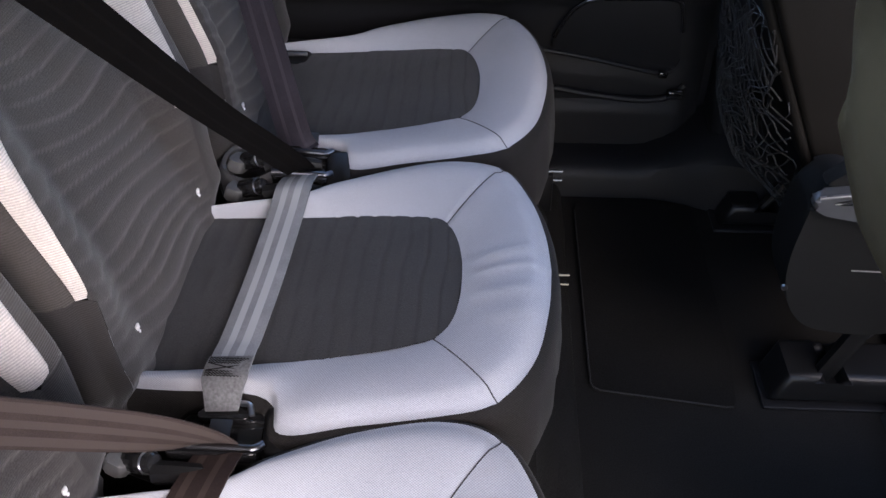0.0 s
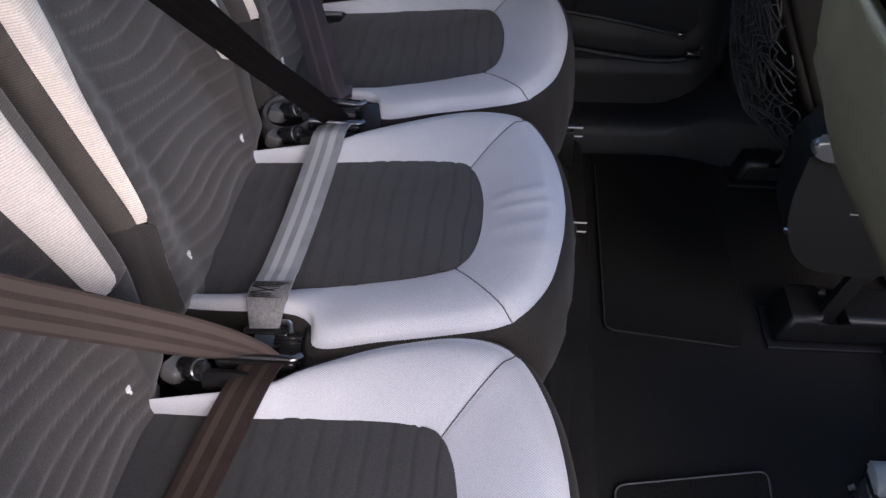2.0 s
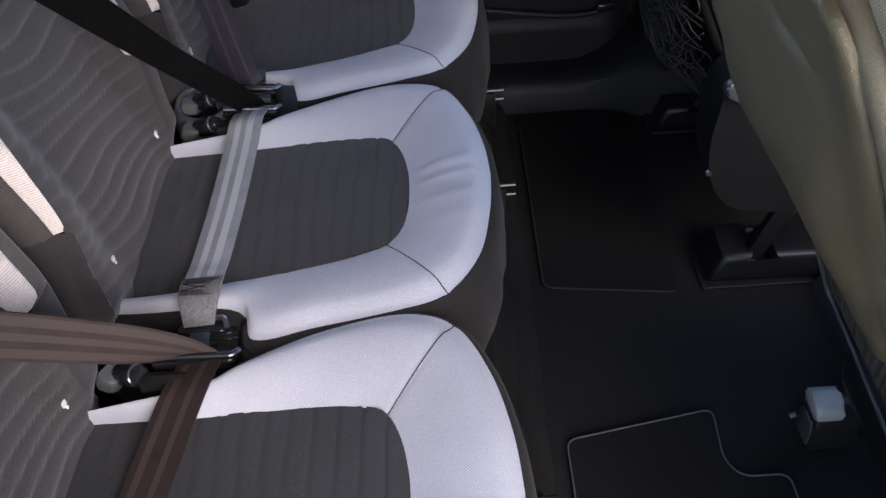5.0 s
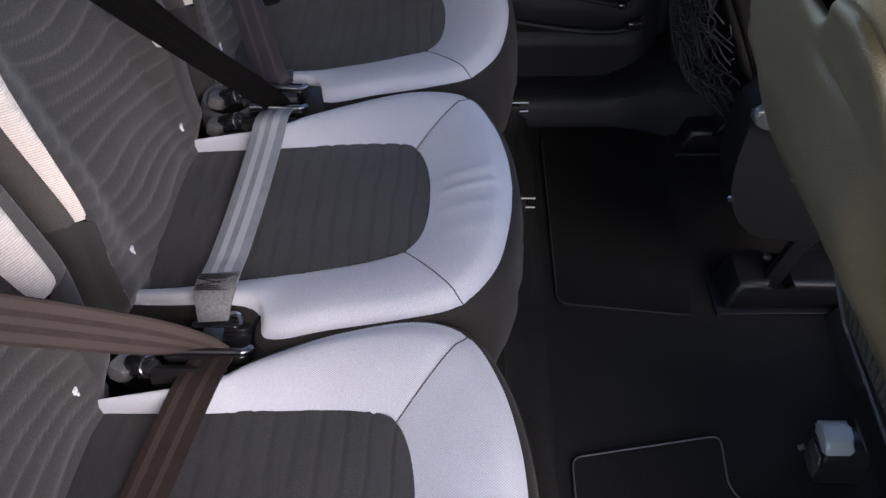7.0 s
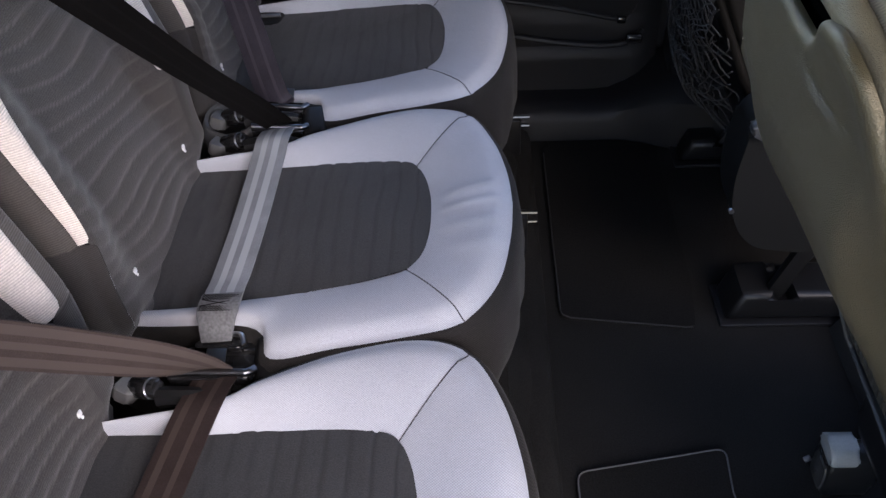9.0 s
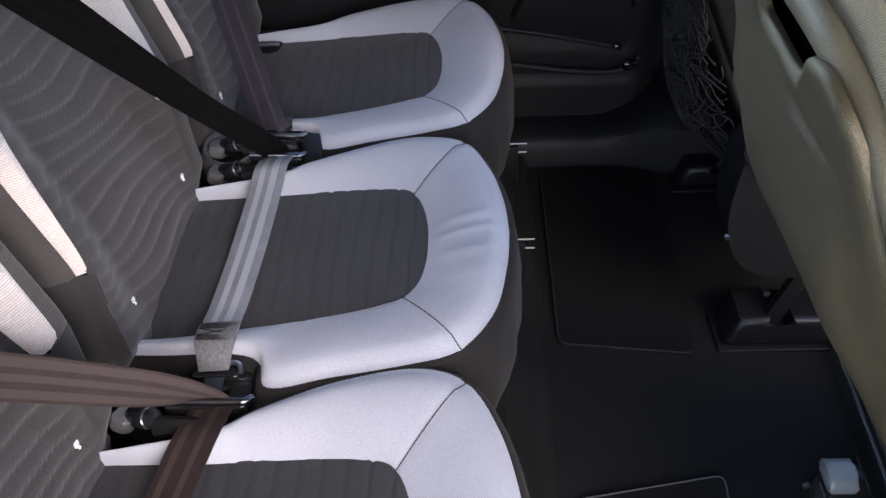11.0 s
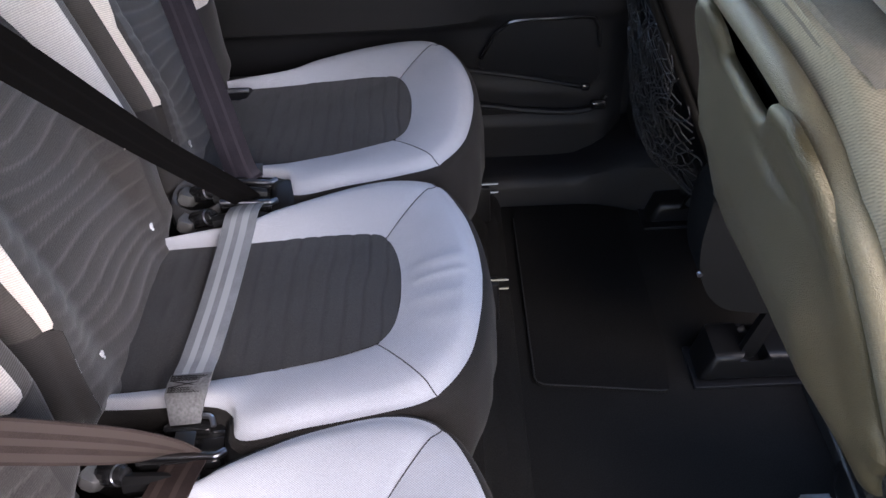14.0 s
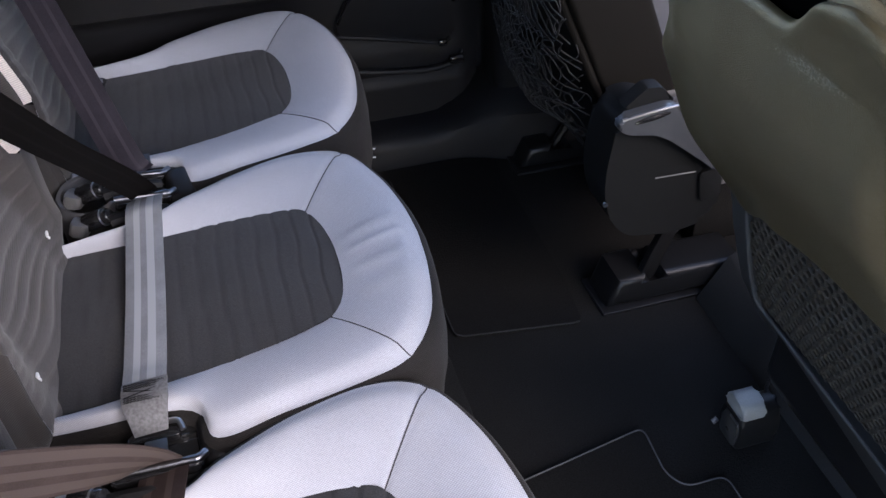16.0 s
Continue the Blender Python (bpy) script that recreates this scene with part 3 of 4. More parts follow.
    for k in (SEAM_AT, n - SEAM_AT):
        part("seam", tube([border_point(k, t, wrinkle) + Vector((0, 0, 0.0003)) for t in steps], 0.0008, 6), DARK_CLOTH, seat, "dark seam thread")

    # backrest
    def face_x(z):
        return -0.251 - 0.22 * (z - 0.36) - 0.075 * max(0.0, z - 0.47)

    def bolster(d, z):
        e = abs(d)
        p = 0.034 * step(0.095, 0.170, e) * (0.35 + 0.65 * step(0.34, 0.50, z))
        p -= 0.016 * step(0.183, 0.200, e) ** 2
        p -= 0.03 * (1 - step(0.295, 0.345, z)) * step(0.12, 0.19, e)
        return p

    def inner(z, side=1):
        if side > 0:
            return follow(STRIP_IN, z) - (0.036 * step(0.53, 0.46, z) if by_door else 0.0)
        return min(0.193, follow(STRIP_IN_NEAR, z) + (0.013 if by_door else 0.0))

    def outer(z, side=1):
        return follow(STRIP_OUT, z) if side > 0 else min(0.1995, follow(STRIP_OUT_NEAR, z) + (0.003 if by_door else 0.0))

    rows, cols = 190, 56
    pv, ps = [], []
    for r in range(rows):
        z = 0.295 + (0.769 - 0.295) * r / (rows - 1)
        wl, wr_ = inner(z, -1), inner(z)
        for c in range(cols):
            d = -wl + (wl + wr_) * c / (cols - 1)
            fall = 0.95 * min(0.0, d) ** 2 - 0.13 * d
            ph = (z - fall + 0.0055 * math.sin(d * 28 + (z - 0.5) * 24) + 0.0040 * math.sin((z - 0.5) * 52 + d * 9)) / 0.0235
            g = abs(ph - round(ph)) * 0.0235
            st = math.exp(-(g / 0.0013) ** 2)
            puff = 0.0032 * (abs(math.sin(math.pi * ph)) ** 0.6 - 1)
            held = 1 - abs(2 * c / (cols - 1) - 1) ** 10
            pv.append((face_x(z) + bolster(d, z) + held * (puff + 0.002 * noise.noise(Vector((d * 8, z * 8, y0)))), d, z))
            ps.append(st * 0.8 * held)
    me = mesh_of("back_panel", pv, grid_faces(rows, cols), 80)
    at = me.attributes.new("stitch", "FLOAT", "POINT")
    for k, v in enumerate(ps):
        at.data[k].value = v
    me.materials.append(QUILT)
    ob = new("back_panel", me)
    ob.parent = seat
    tagged(ob, "grey quilted cloth with wavy stitch lines")
    for sgn in (-1, 1):
        sv, sr, sc = [], 70, 12
        for r in range(sr):
            z = 0.468 + 0.431 * r / (sr - 1)
            a = inner(z, sgn)
            tip = outer(z, sgn)
            for c in range(sc):
                d = sgn * (a + (tip - a) * c / (sc - 1))
                lip = 0.003 if 0 < c < sc - 1 and 0 < r else 0.0
                sv.append((face_x(z) + bolster(d, z) + lip, d, z))
        part("side_strip", (sv, grid_faces(sr, sc)), BACK_LIGHT, seat, "pale ribbed cloth strip", 80)
        # bolster: below the strip, its outer edge and the flank
        ec = 10
        # shade is put into the cloth colour below the strip and by the door
        for z0, z1, br, name, cloth, words in ((0.285, 0.4695, 32, "lower_bolster", SHADED_CLOTH, "cloth bolster end, darkened for shade"), (0.4675, 0.90, 60, "bolster", SHADED_CLOTH if by_door and sgn > 0 else BOLSTER_CLOTH, "cloth bolster")):
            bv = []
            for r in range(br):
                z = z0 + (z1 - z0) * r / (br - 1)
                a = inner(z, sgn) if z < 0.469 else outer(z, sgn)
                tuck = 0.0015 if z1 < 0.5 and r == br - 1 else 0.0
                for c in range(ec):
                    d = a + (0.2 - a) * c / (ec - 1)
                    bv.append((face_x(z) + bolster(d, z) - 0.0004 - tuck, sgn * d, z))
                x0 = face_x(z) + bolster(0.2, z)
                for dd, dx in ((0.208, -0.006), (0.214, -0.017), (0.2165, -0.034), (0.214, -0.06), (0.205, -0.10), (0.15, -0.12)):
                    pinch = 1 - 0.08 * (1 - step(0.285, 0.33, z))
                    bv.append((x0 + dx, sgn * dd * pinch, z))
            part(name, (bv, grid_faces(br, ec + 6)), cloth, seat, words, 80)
        tag = box((0, -0.0035, -0.0035), (0.003, 0.0035, 0.0035), 0.0012)
        bmesh.ops.create_uvsphere(tag, u_segments=8, v_segments=6, radius=0.0026, matrix=Matrix.Translation((0.0012, 0.001, -0.0068)))
        ob = part("tag", tag, WHITE, seat, "small white anchor tag")
        ob.location = (face_x(0.36) + bolster(0.122, 0.36) - 0.001, sgn * 0.122, 0.361)
    cap = [(face_x(0.895) + bolster(d, 0.895) * s - 0.12 * (1 - s), d, 0.898 + 0.012 * math.sin(math.pi * s)) for s in (1, 0.75, 0.5, 0.25, 0) for d in [-0.2 + 0.4 * c / 20 for c in range(21)]]
    part("back_top", (cap, grid_faces(5, 21)), BOLSTER_CLOTH, seat)
    part("back_shell", box((-0.50, -0.19, 0.29), (-0.40, 0.19, 0.89), 0.02, 3), CARPET, seat, "black carpeted back shell")
    return seat


rear_seat(SEAT_Y[0], 0, "grey rear car seat with light cushion border and quilted back")
rear_seat(SEAT_Y[1], 1, "grey rear car seat with creased light border and belt across")
rear_seat(SEAT_Y[2], 0, "grey rear car seat with light cushion border beside the door", 0.010, True)


# ---- seat belts and buckles ----
def tongue(at, turn, parent, length=0.092):
    """A tongue: a long chrome bar over a black plastic grip, with a steel blade."""
    h = length / 2
    ring = rounded([(-h, -0.010), (h - 0.004, -0.010), (h, 0.006), (-h, 0.006)], 0.006)
    g = part("tongue", plate(ring, "z", -0.012, 0.002, 0.003, 3), GLOSS, parent, "black plastic belt tongue")
    g.matrix_basis = Matrix.Translation(at) @ turn
    part("slot_bar", tube(smooth_line([(-h, -0.002, 0.003), (h * 0.6, -0.003, 0.004), (h - 0.006, -0.003, 0.004), (h + 0.002, 0.004, 0.001)], 6), 0.0045, 10), DARK_CHROME, g, "dark chrome bar")
    part("blade", box((-0.010, 0.004, -0.008), (0.012, 0.034, -0.005), 0.001), DULL_STEEL, g, "steel blade")
    return g


def buckle(at, turn, label):
    b = thing("belt_buckle", label, "belt buckle", at, "belt buckles between the seats")
    b.matrix_basis = Matrix.Translation(at) @ turn
    part("housing", box((-0.040, -0.022, -0.06), (0.030, 0.024, 0.010), 0.006, 3), PLASTIC, b)
    part("boot", box((-0.070, -0.034, -0.14), (0.062, 0.034, -0.006), 0.014, 4), PLASTIC, b, "black moulded boot")
    part("boot_lobe", box((0.024, -0.034, -0.06), (0.064, 0.034, 0.024), 0.014, 4), PLASTIC, b)
    part("button", box((-0.020, -0.017, 0.008), (0.024, 0.006, 0.0125), 0.002), GLOSS, b, "gloss black release button")
    part("slot", box((-0.024, 0.010, 0.008), (0.024, 0.014, 0.0115), 0.001), GLOSS, b)
    return b


def stitching(parent, rows, half, at):
    """Dark thread sewn in a crossed box through the webbing's end."""
    lines = []
    for k in range(rows):
        y = at[1] - 0.0030 * k
        z = at[2] + 0.0002
        if k in (3, 4, 5):
            continue
        pts = []
        for i in range(25):
            x = -half + 2 * half * i / 24
            pts.append((at[0] + x, y + (0.0011 if i % 2 else -0.0011), z))
        lines.append(pts)
    y0, y1 = at[1] - 0.007, at[1] - 0.0175
    lines.append([(at[0] - half, y0, at[2] + 0.0004), (at[0] + half, y1, at[2] + 0.0004)])
    lines.append([(at[0] + half, y0, at[2] + 0.0004), (at[0] - half, y1, at[2] + 0.0004)])
    vs, fs = [], []
    for pts in lines:
        v, f = tube(pts, 0.0006, 4)
        o = len(vs)
        vs += v
        fs += [tuple(o + a for a in q) for q in f]
    part("stitching", (vs, fs), BELT_BLACK, parent, "dark sewn thread")


mid_belt = thing("seat_belt", "black shoulder belt with a grey striped lap strap, buckled", "seat belt", (0, 0, 0), "seat belts")
strap("shoulder_strap", [(-0.130, 1.060, 0.332), (-0.147, 1.006, 0.397), (-0.1966, 0.926, 0.511), (-0.271, 0.804, 0.699), (-0.345, 0.685, 0.880)],
      [(0.9, 0.35, 0.20), (0.70, 0.55, 0.40), (0.60, 0.55, 0.55), (0.60, 0.50, 0.62), (0.60, 0.5, 0.62)], lambda t: 0.035 + 0.013 * step(0.42, 0.80, t), BELT_BLACK, mid_belt, "black shoulder webbing")
strap("lap_strap", [(-0.130, 1.050, 0.335), (-0.132, 1.010, 0.346), (-0.135, 0.960, 0.337), (-0.139, 0.850, 0.331), (-0.143, 0.750, 0.332), (-0.144, 0.718, 0.337), (-0.144, 0.690, 0.340)],
      [(1, 0.05, 0.08)] * 7, 0.047, BELT_GREY, mid_belt, "grey webbing with pale stripes", curl=-0.001)
strap("stitched_end", [(-0.1435, 0.707, 0.3400), (-0.144, 0.692, 0.3425), (-0.144, 0.676, 0.3420), (-0.143, 0.662, 0.336), (-0.142, 0.646, 0.325)], [(1, 0.05, 0.08)] * 5,
      lambda t: 0.0485 if t < 0.5 else 0.0485 - 0.030 * (t - 0.5), PATCH, mid_belt, "stitched grey webbing end", 0.003)
stitching(mid_belt, 9, 0.021, (-0.144, 0.701, 0.3442))
tongue((-0.132, 1.052, 0.334), Euler((0.2, 0.1, 0.08)).to_matrix().to_4x4(), mid_belt, 0.078)
part("end_plate", plate(rounded([(-0.168, 0.638), (-0.112, 0.638), (-0.116, 0.652), (-0.164, 0.652)], 0.006), "z", 0.314, 0.324, 0.002), GLOSS, mid_belt, "black end plate")
part("end_bar", tube(smooth_line([(-0.124, 0.655, 0.328), (-0.114, 0.652, 0.329), (-0.110, 0.642, 0.325)], 5), 0.0032, 8), CHROME, mid_belt, "worn chrome bar")

near_belt = thing("seat_belt", "brown striped seat belt buckled across the seat", "seat belt", (0, 0, 0), "seat belts")
strap("shoulder_strap", [(-0.136, 0.602, 0.330), (-0.150, 0.582, 0.360), (-0.176, 0.540, 0.420), (-0.216, 0.470, 0.515), (-0.247, 0.390, 0.618), (-0.272, 0.310, 0.725), (-0.305, 0.220, 0.865)],
      [(1, -0.02, 0.02), (0.90, 0.20, 0.30), (0.76, 0.38, 0.50), (0.70, 0.44, 0.54), (0.68, 0.42, 0.56), (0.6, 0.5, 0.55), (0.5, 0.6, 0.5)], 0.052, BELT_BROWN, near_belt, "brown webbing with pale stripes")
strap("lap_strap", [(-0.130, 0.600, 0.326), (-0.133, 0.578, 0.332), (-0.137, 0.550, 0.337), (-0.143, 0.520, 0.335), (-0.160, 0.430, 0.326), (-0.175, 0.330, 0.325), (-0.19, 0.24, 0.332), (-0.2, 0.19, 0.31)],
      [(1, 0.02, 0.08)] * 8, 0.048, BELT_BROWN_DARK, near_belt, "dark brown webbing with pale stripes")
tongue((-0.138, 0.598, 0.330), Euler((0.15, 0.03, 0.02)).to_matrix().to_4x4(), near_belt)

far_belt = thing("seat_belt", "plum grey seat belt running down to its buckle", "seat belt", (0, 0, 0), "seat belts")
strap("shoulder_strap", [(-0.135, 1.095, 0.338), (-0.150, 1.115, 0.355), (-0.185, 1.178, 0.450), (-0.225, 1.245, 0.566), (-0.290, 1.345, 0.740), (-0.360, 1.450, 0.920)],
      [(1, -0.1, 0.0), (0.95, -0.15, 0.1), (0.95, -0.1, 0.2), (0.9, -0.1, 0.3), (0.9, 0, 0.3), (0.9, 0, 0.3)], 0.049, BELT_PLUM, far_belt, "plum grey webbing")
tongue((-0.130, 1.100, 0.338), Euler((0.5, 0.1, 0.05)).to_matrix().to_4x4(), far_belt, 0.064)

flat = Euler((0.25, 0.0, 0.05)).to_matrix().to_4x4()
buckle((-0.122, 0.632, 0.302), flat, "black plastic buckle with belt plugged in between two seats")
buckle((-0.128, 1.078, 0.310), flat, "black plastic buckle beside the grey lap strap")


def recliner(at, label, turn=0.0, ringed=True):
    """A pale wedge with a gloss black knob in front of it, set in a wide smooth ring; a black stalk leads off to the buckle."""
    r = thing("recliner_mechanism", label, "recliner", at, "recliners between the backrests")
    r.rotation_euler = (0, 0, turn)
    n = 32
    if ringed:
        prof = [(0.64, -0.022), (0.66, -0.004), (0.72, 0.003), (0.82, 0.005), (0.92, 0.001), (0.99, -0.010), (1.02, -0.024), (1.00, -0.06)]
        verts = []
        for p, h in prof:
            for k in range(n):
                a = 2 * math.pi * k / n
                verts.append((p * 0.046 * math.cos(a), p * 0.040 * math.sin(a), h + 0.009 * math.sin(a) - 0.003))
        part("ring", (verts, grid_faces(len(prof), n, True)), PALE_PLASTIC, r, "smooth grey plastic ring")
        part("pit", plate(rounded([(-0.030, -0.026), (0.030, -0.026), (0.030, 0.026), (-0.030, 0.026)], 0.02), "z", -0.030, -0.020, 0), PLASTIC, r)
    wedge = [(-0.030, -0.006), (-0.008, -0.012), (0.004, 0.012), (-0.018, 0.020)]
    blade = plate(rounded(wedge, 0.006), "z", -0.020, -0.001, 0.003)
    bmesh.ops.rotate(blade, verts=blade.verts, cent=(0, 0, 0), matrix=Matrix.Rotation(0.35, 3, "Y"))
    part("wedge", blade, WEDGE_PLASTIC, r, "pale grey wedge")
    axis = Vector((0.82, -0.42, 0.40)).normalized()
    side = axis.cross(Vector((0, 0, 1))).normalized()
    up = side.cross(axis)
    kn = []
    for h, q in ((-0.016, 0.0125), (0.002, 0.0135), (0.010, 0.0132), (0.0125, 0.0108), (0.020, 0.0102), (0.0225, 0.0082), (0.0232, 0.003)):
        for k in range(n):
            a = 2 * math.pi * k / n
            q2 = q * (1 - 0.05 * (k % 2) * (1 if h < 0.012 else 0))
            kn.append(axis * h + side * q2 * math.cos(a) + up * q2 * math.sin(a) + Vector((0.006, 0, 0.002)))
    part("knob", (kn, grid_faces(7, n, True) + [tuple(6 * n + k for k in range(n))]), GLOSS, r, "gloss black knob")
    ring_pts = [axis * 0.0128 + side * 0.0112 * math.cos(a) + up * 0.0112 * math.sin(a) + Vector((0.006, 0, 0.002)) for a in [2 * math.pi * k / 20 for k in range(20)]]
    part("band", tube(ring_pts, 0.0012, 6, True), CHROME, r, "thin metal band")
    part("stalk", tube(smooth_line([(0.024, -0.012, 0.000), (0.048, -0.014, 0.004), (0.074, -0.014, 0.003), (0.098, -0.010, -0.004)], 6), lambda t: 0.012 - 0.004 * t), PLASTIC, r, "black stalk")
    return r


recliner((-0.208, 1.080, 0.334), "grey plastic ring with a black knob between two backrests", 0.1)
recliner((-0.203, 1.034, 0.320), "low black knob with a pale wedge beside the cushion", 0.15, False)
recliner((-0.212, 0.583, 0.322), "pale wedge and black knob beside the brown belt", 0.0, False)
bracket = thing("seat_bracket", "black bracket with a steel pin beside the far seat cushion", "bracket", (-0.20, 1.44, 0.30))
part("arm", box((-0.09, -0.050, -0.02), (0.018, 0.045, 0.016), 0.008, 3), PLASTIC, bracket)
part("pin", tube([(-0.040, -0.02, 0.018), (0.012, -0.02, 0.019)], 0.0035), STEEL, bracket, "steel pin")

for lx, ly in ((0.245, 1.393), (0.243, 1.115), (0.242, 0.534)):
    latch = thing("seat_latch", "pair of small steel floor latch bars under the seat front", "latch", (lx, ly, 0.10), "latches under the seats")
    part("plate", box((-0.05, -0.012, -0.075), (-0.008, 0.012, 0.01), 0.003), PLASTIC, latch)
    for dz in (-0.007, 0.012):
        part("bar", tube([(-0.03, 0, dz), (0.008, 0, dz)], 0.0034), GLOSS, latch, "dark steel bar")


# ---- floor mats ----
def mat(name, outline, label, edge=MAT_EDGE, hem=None):
    m = thing(name, label, "floor mat", (0, 0, 0), "floor mats")
    part("carpet_pad", plate(outline, "z", 0.001, 0.007, 0.002), MAT_PILE, m, sharp=15)
    part("edging", tube([(a, b, 0.0075) for a, b in (hem or outline)], 0.0013, 6, hem is None), edge, m, "thin grey edging")
    return m


mat("floor_mat", rounded([(0.284, 0.977), (0.494, 0.949), (0.505, 1.05), (0.505, 1.44), (0.284, 1.44)], 0.014), "black carpet floor mat with thin dark edging", MAT_EDGE_DARK,
    [(0.284, 1.42), (0.284, 0.991), (0.287, 0.982), (0.298, 0.975), (0.480, 0.951), (0.490, 0.952)])
mat("floor_mat", rounded([(0.283, 0.684), (0.492, 0.722), (0.487, 0.640), (0.504, 0.612), (0.566, 0.612), (0.572, 0.20), (0.283, 0.20)], 0.016), "black carpet floor mat with notched corner, grey edging")


# ---- front seats ----
RIM = [(-0.172, 0.300), (-0.170, 0.40), (-0.165, 0.50), (-0.155, 0.625), (-0.150, 0.689), (-0.1385, 0.758), (-0.1245, 0.801), (-0.102, 0.820), (-0.068, 0.831), (-0.033, 0.839),
       (0.025, 0.839), (0.084, 0.835), (0.13, 0.829), (0.160, 0.811), (0.171, 0.775), (0.172, 0.718), (0.165, 0.66), (0.155, 0.635)]
BULGE = [(0.60, -0.040), (0.69, -0.041), (0.73, -0.034), (0.765, -0.018), (0.79, -0.006), (0.82, 0.0), (0.86, 0.0)]
SKIRT = [(0.20, 0.022), (0.24, 0.006), (0.30, -0.002), (0.33, -0.006), (0.44, -0.004), (0.50, 0.003), (0.56, 0.010), (0.70, 0.016)]


def front_seat(y0, netted, label):
    s = thing("front_seat", label, "car seat", (0, y0, 0), "front seats")

    def rear_x(z):
        return 0.351 + 0.435 * (0.802 - z)

    def edge_x(z):
        return rear_x(z) - 0.016 * max(0.0, min(1.0, (0.82 - z) / 0.165))

    # cloth shell of the backrest: follows the rim all round, flat on top
    half_out = [(0.28, 0.186), (0.55, 0.188), (0.655, 0.188), (0.718, 0.186), (0.782, 0.181), (0.826, 0.169), (0.846, 0.150), (0.856, 0.120), (0.863, 0.085), (0.867, 0.04), (0.869, 0.01)]
    half_in = [(0.28, 0.160), (0.36, 0.160), (0.60, 0.170), (0.718, 0.186), (0.782, 0.187), (0.826, 0.181), (0.851, 0.158), (0.862, 0.12), (0.867, 0.06), (0.869, 0.01)]
    zs = [0.28 + 0.52 * r / 20 for r in range(20)] + [0.80, 0.815, 0.826, 0.836, 0.846, 0.851, 0.856, 0.8595, 0.863, 0.865, 0.867, 0.8685]
    zs = [z - 0.002 * step(0.80, 0.85, z) for z in zs]
    verts, sec = [], None
    for z in zs:
        a, b = 0.004 - follow(half_out, z), follow(half_in, z) - 0.004
        x0, x1 = edge_x(z) + 0.0175 + 0.022 * step(0.825, 0.868, z) + (0 if netted else 0.030 * step(0.66, 0.60, z)), rear_x(z) + 0.125
        ring = rounded([(x0, a), (x1, a), (x1, b), (x0, b)], 0.012 if netted else 0.045, 6)
        sec = len(ring)
        verts += [(x, y, z + 0.0015 * noise.noise(Vector((x * 25, y * 25, z * 25)))) for x, y in ring]
    cap = [tuple((len(zs) - 1) * sec + k for k in range(sec)), tuple(range(sec))]
    part("backrest", (verts, grid_faces(len(zs), sec, True) + cap), BROWN_SIDE if netted else FRONT_CLOTH, s, "dark brown covering" if netted else "coarse beige-grey woven cloth", 50)
    # vinyl rim round the rear face
    rim = smooth_line([(edge_x(z) + 0.013, yy * (1.0 if netted else 1.045), z + (0.0 if netted else 0.003 * step(0.80, 0.83, z))) for yy, z in RIM], 10)
    part("rim", tube(rim, 0.0082 if netted else (lambda t: 0.0094 * (0.3 + 0.7 * step(0.10, 0.21, t))), 16), BROWN_SIDE if netted else FRONT_PIPE, s, "rounded vinyl rim")
    if not netted:
        # a black sheet paints the shade in the gap between panel and rim
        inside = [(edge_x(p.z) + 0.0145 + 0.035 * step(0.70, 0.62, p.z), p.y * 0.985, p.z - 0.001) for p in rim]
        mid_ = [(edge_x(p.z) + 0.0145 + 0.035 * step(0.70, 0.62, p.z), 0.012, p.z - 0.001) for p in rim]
        part("pocket_shade", (inside + mid_, grid_faces(2, len(rim))), HOLLOW_SHADE, s, "black sheet for the shade inside the pocket")
        # hard pocket panel with a hand notch in its upper edge
        top_edge = [(-0.157, 0.668), (-0.1520, 0.682), (-0.146, 0.70), (-0.1375, 0.759), (-0.131, 0.782), (-0.125, 0.801), (-0.114, 0.821), (-0.100, 0.836), (-0.075, 0.843), (-0.050, 0.838), (-0.038, 0.833), (-0.026, 0.824), (-0.014, 0.812),
                    (-0.005, 0.8045), (0.001, 0.8015), (0.008, 0.8003), (0.020, 0.800), (0.070, 0.802), (0.080, 0.804), (0.0845, 0.811), (0.090, 0.820), (0.105, 0.828), (0.124, 0.825), (0.150, 0.811), (0.172, 0.782), (0.185, 0.73)]
        low_edge = [(-0.157, 0.668), (-0.152, 0.655), (-0.146, 0.644), (-0.141, 0.622), (-0.130, 0.606), (-0.10, 0.599), (-0.05, 0.596), (0.0, 0.586), (0.05, 0.566), (0.09, 0.540), (0.125, 0.512), (0.160, 0.490), (0.182, 0.505), (0.190, 0.56), (0.190, 0.64), (0.185, 0.73)]
        tops = [(p.x, p.y) for p in smooth_line([(a, b, 0) for a, b in top_edge], 6)]
        lows = [(p.x, p.y) for p in smooth_line([(a, b, 0) for a, b in low_edge], 6)]
        ring = np.array(tops + lows[::-1])
        top_a = np.array([q for q in tops if not (-0.040 < q[0] < 0.100 and q[1] < 0.841)])
        lo_a, lo_b = ring, np.roll(ring, -1, axis=0)

        def to_edge(y, z):
            p = np.array((y, z))
            d = lo_b - lo_a
            t = np.clip(((p - lo_a) * d).sum(1) / np.maximum((d * d).sum(1), 1e-9), 0, 1)
            return float(np.sqrt((((lo_a + d * t[:, None]) - p) ** 2).sum(1).min()))

        def to_top(y, z):
            p = np.array((y, z))
            a, b = top_a[:-1], top_a[1:]
            d = b - a
            t = np.clip(((p - a) * d).sum(1) / np.maximum((d * d).sum(1), 1e-9), 0, 1)
            return float(np.sqrt((((a + d * t[:, None]) - p) ** 2).sum(1).min()))

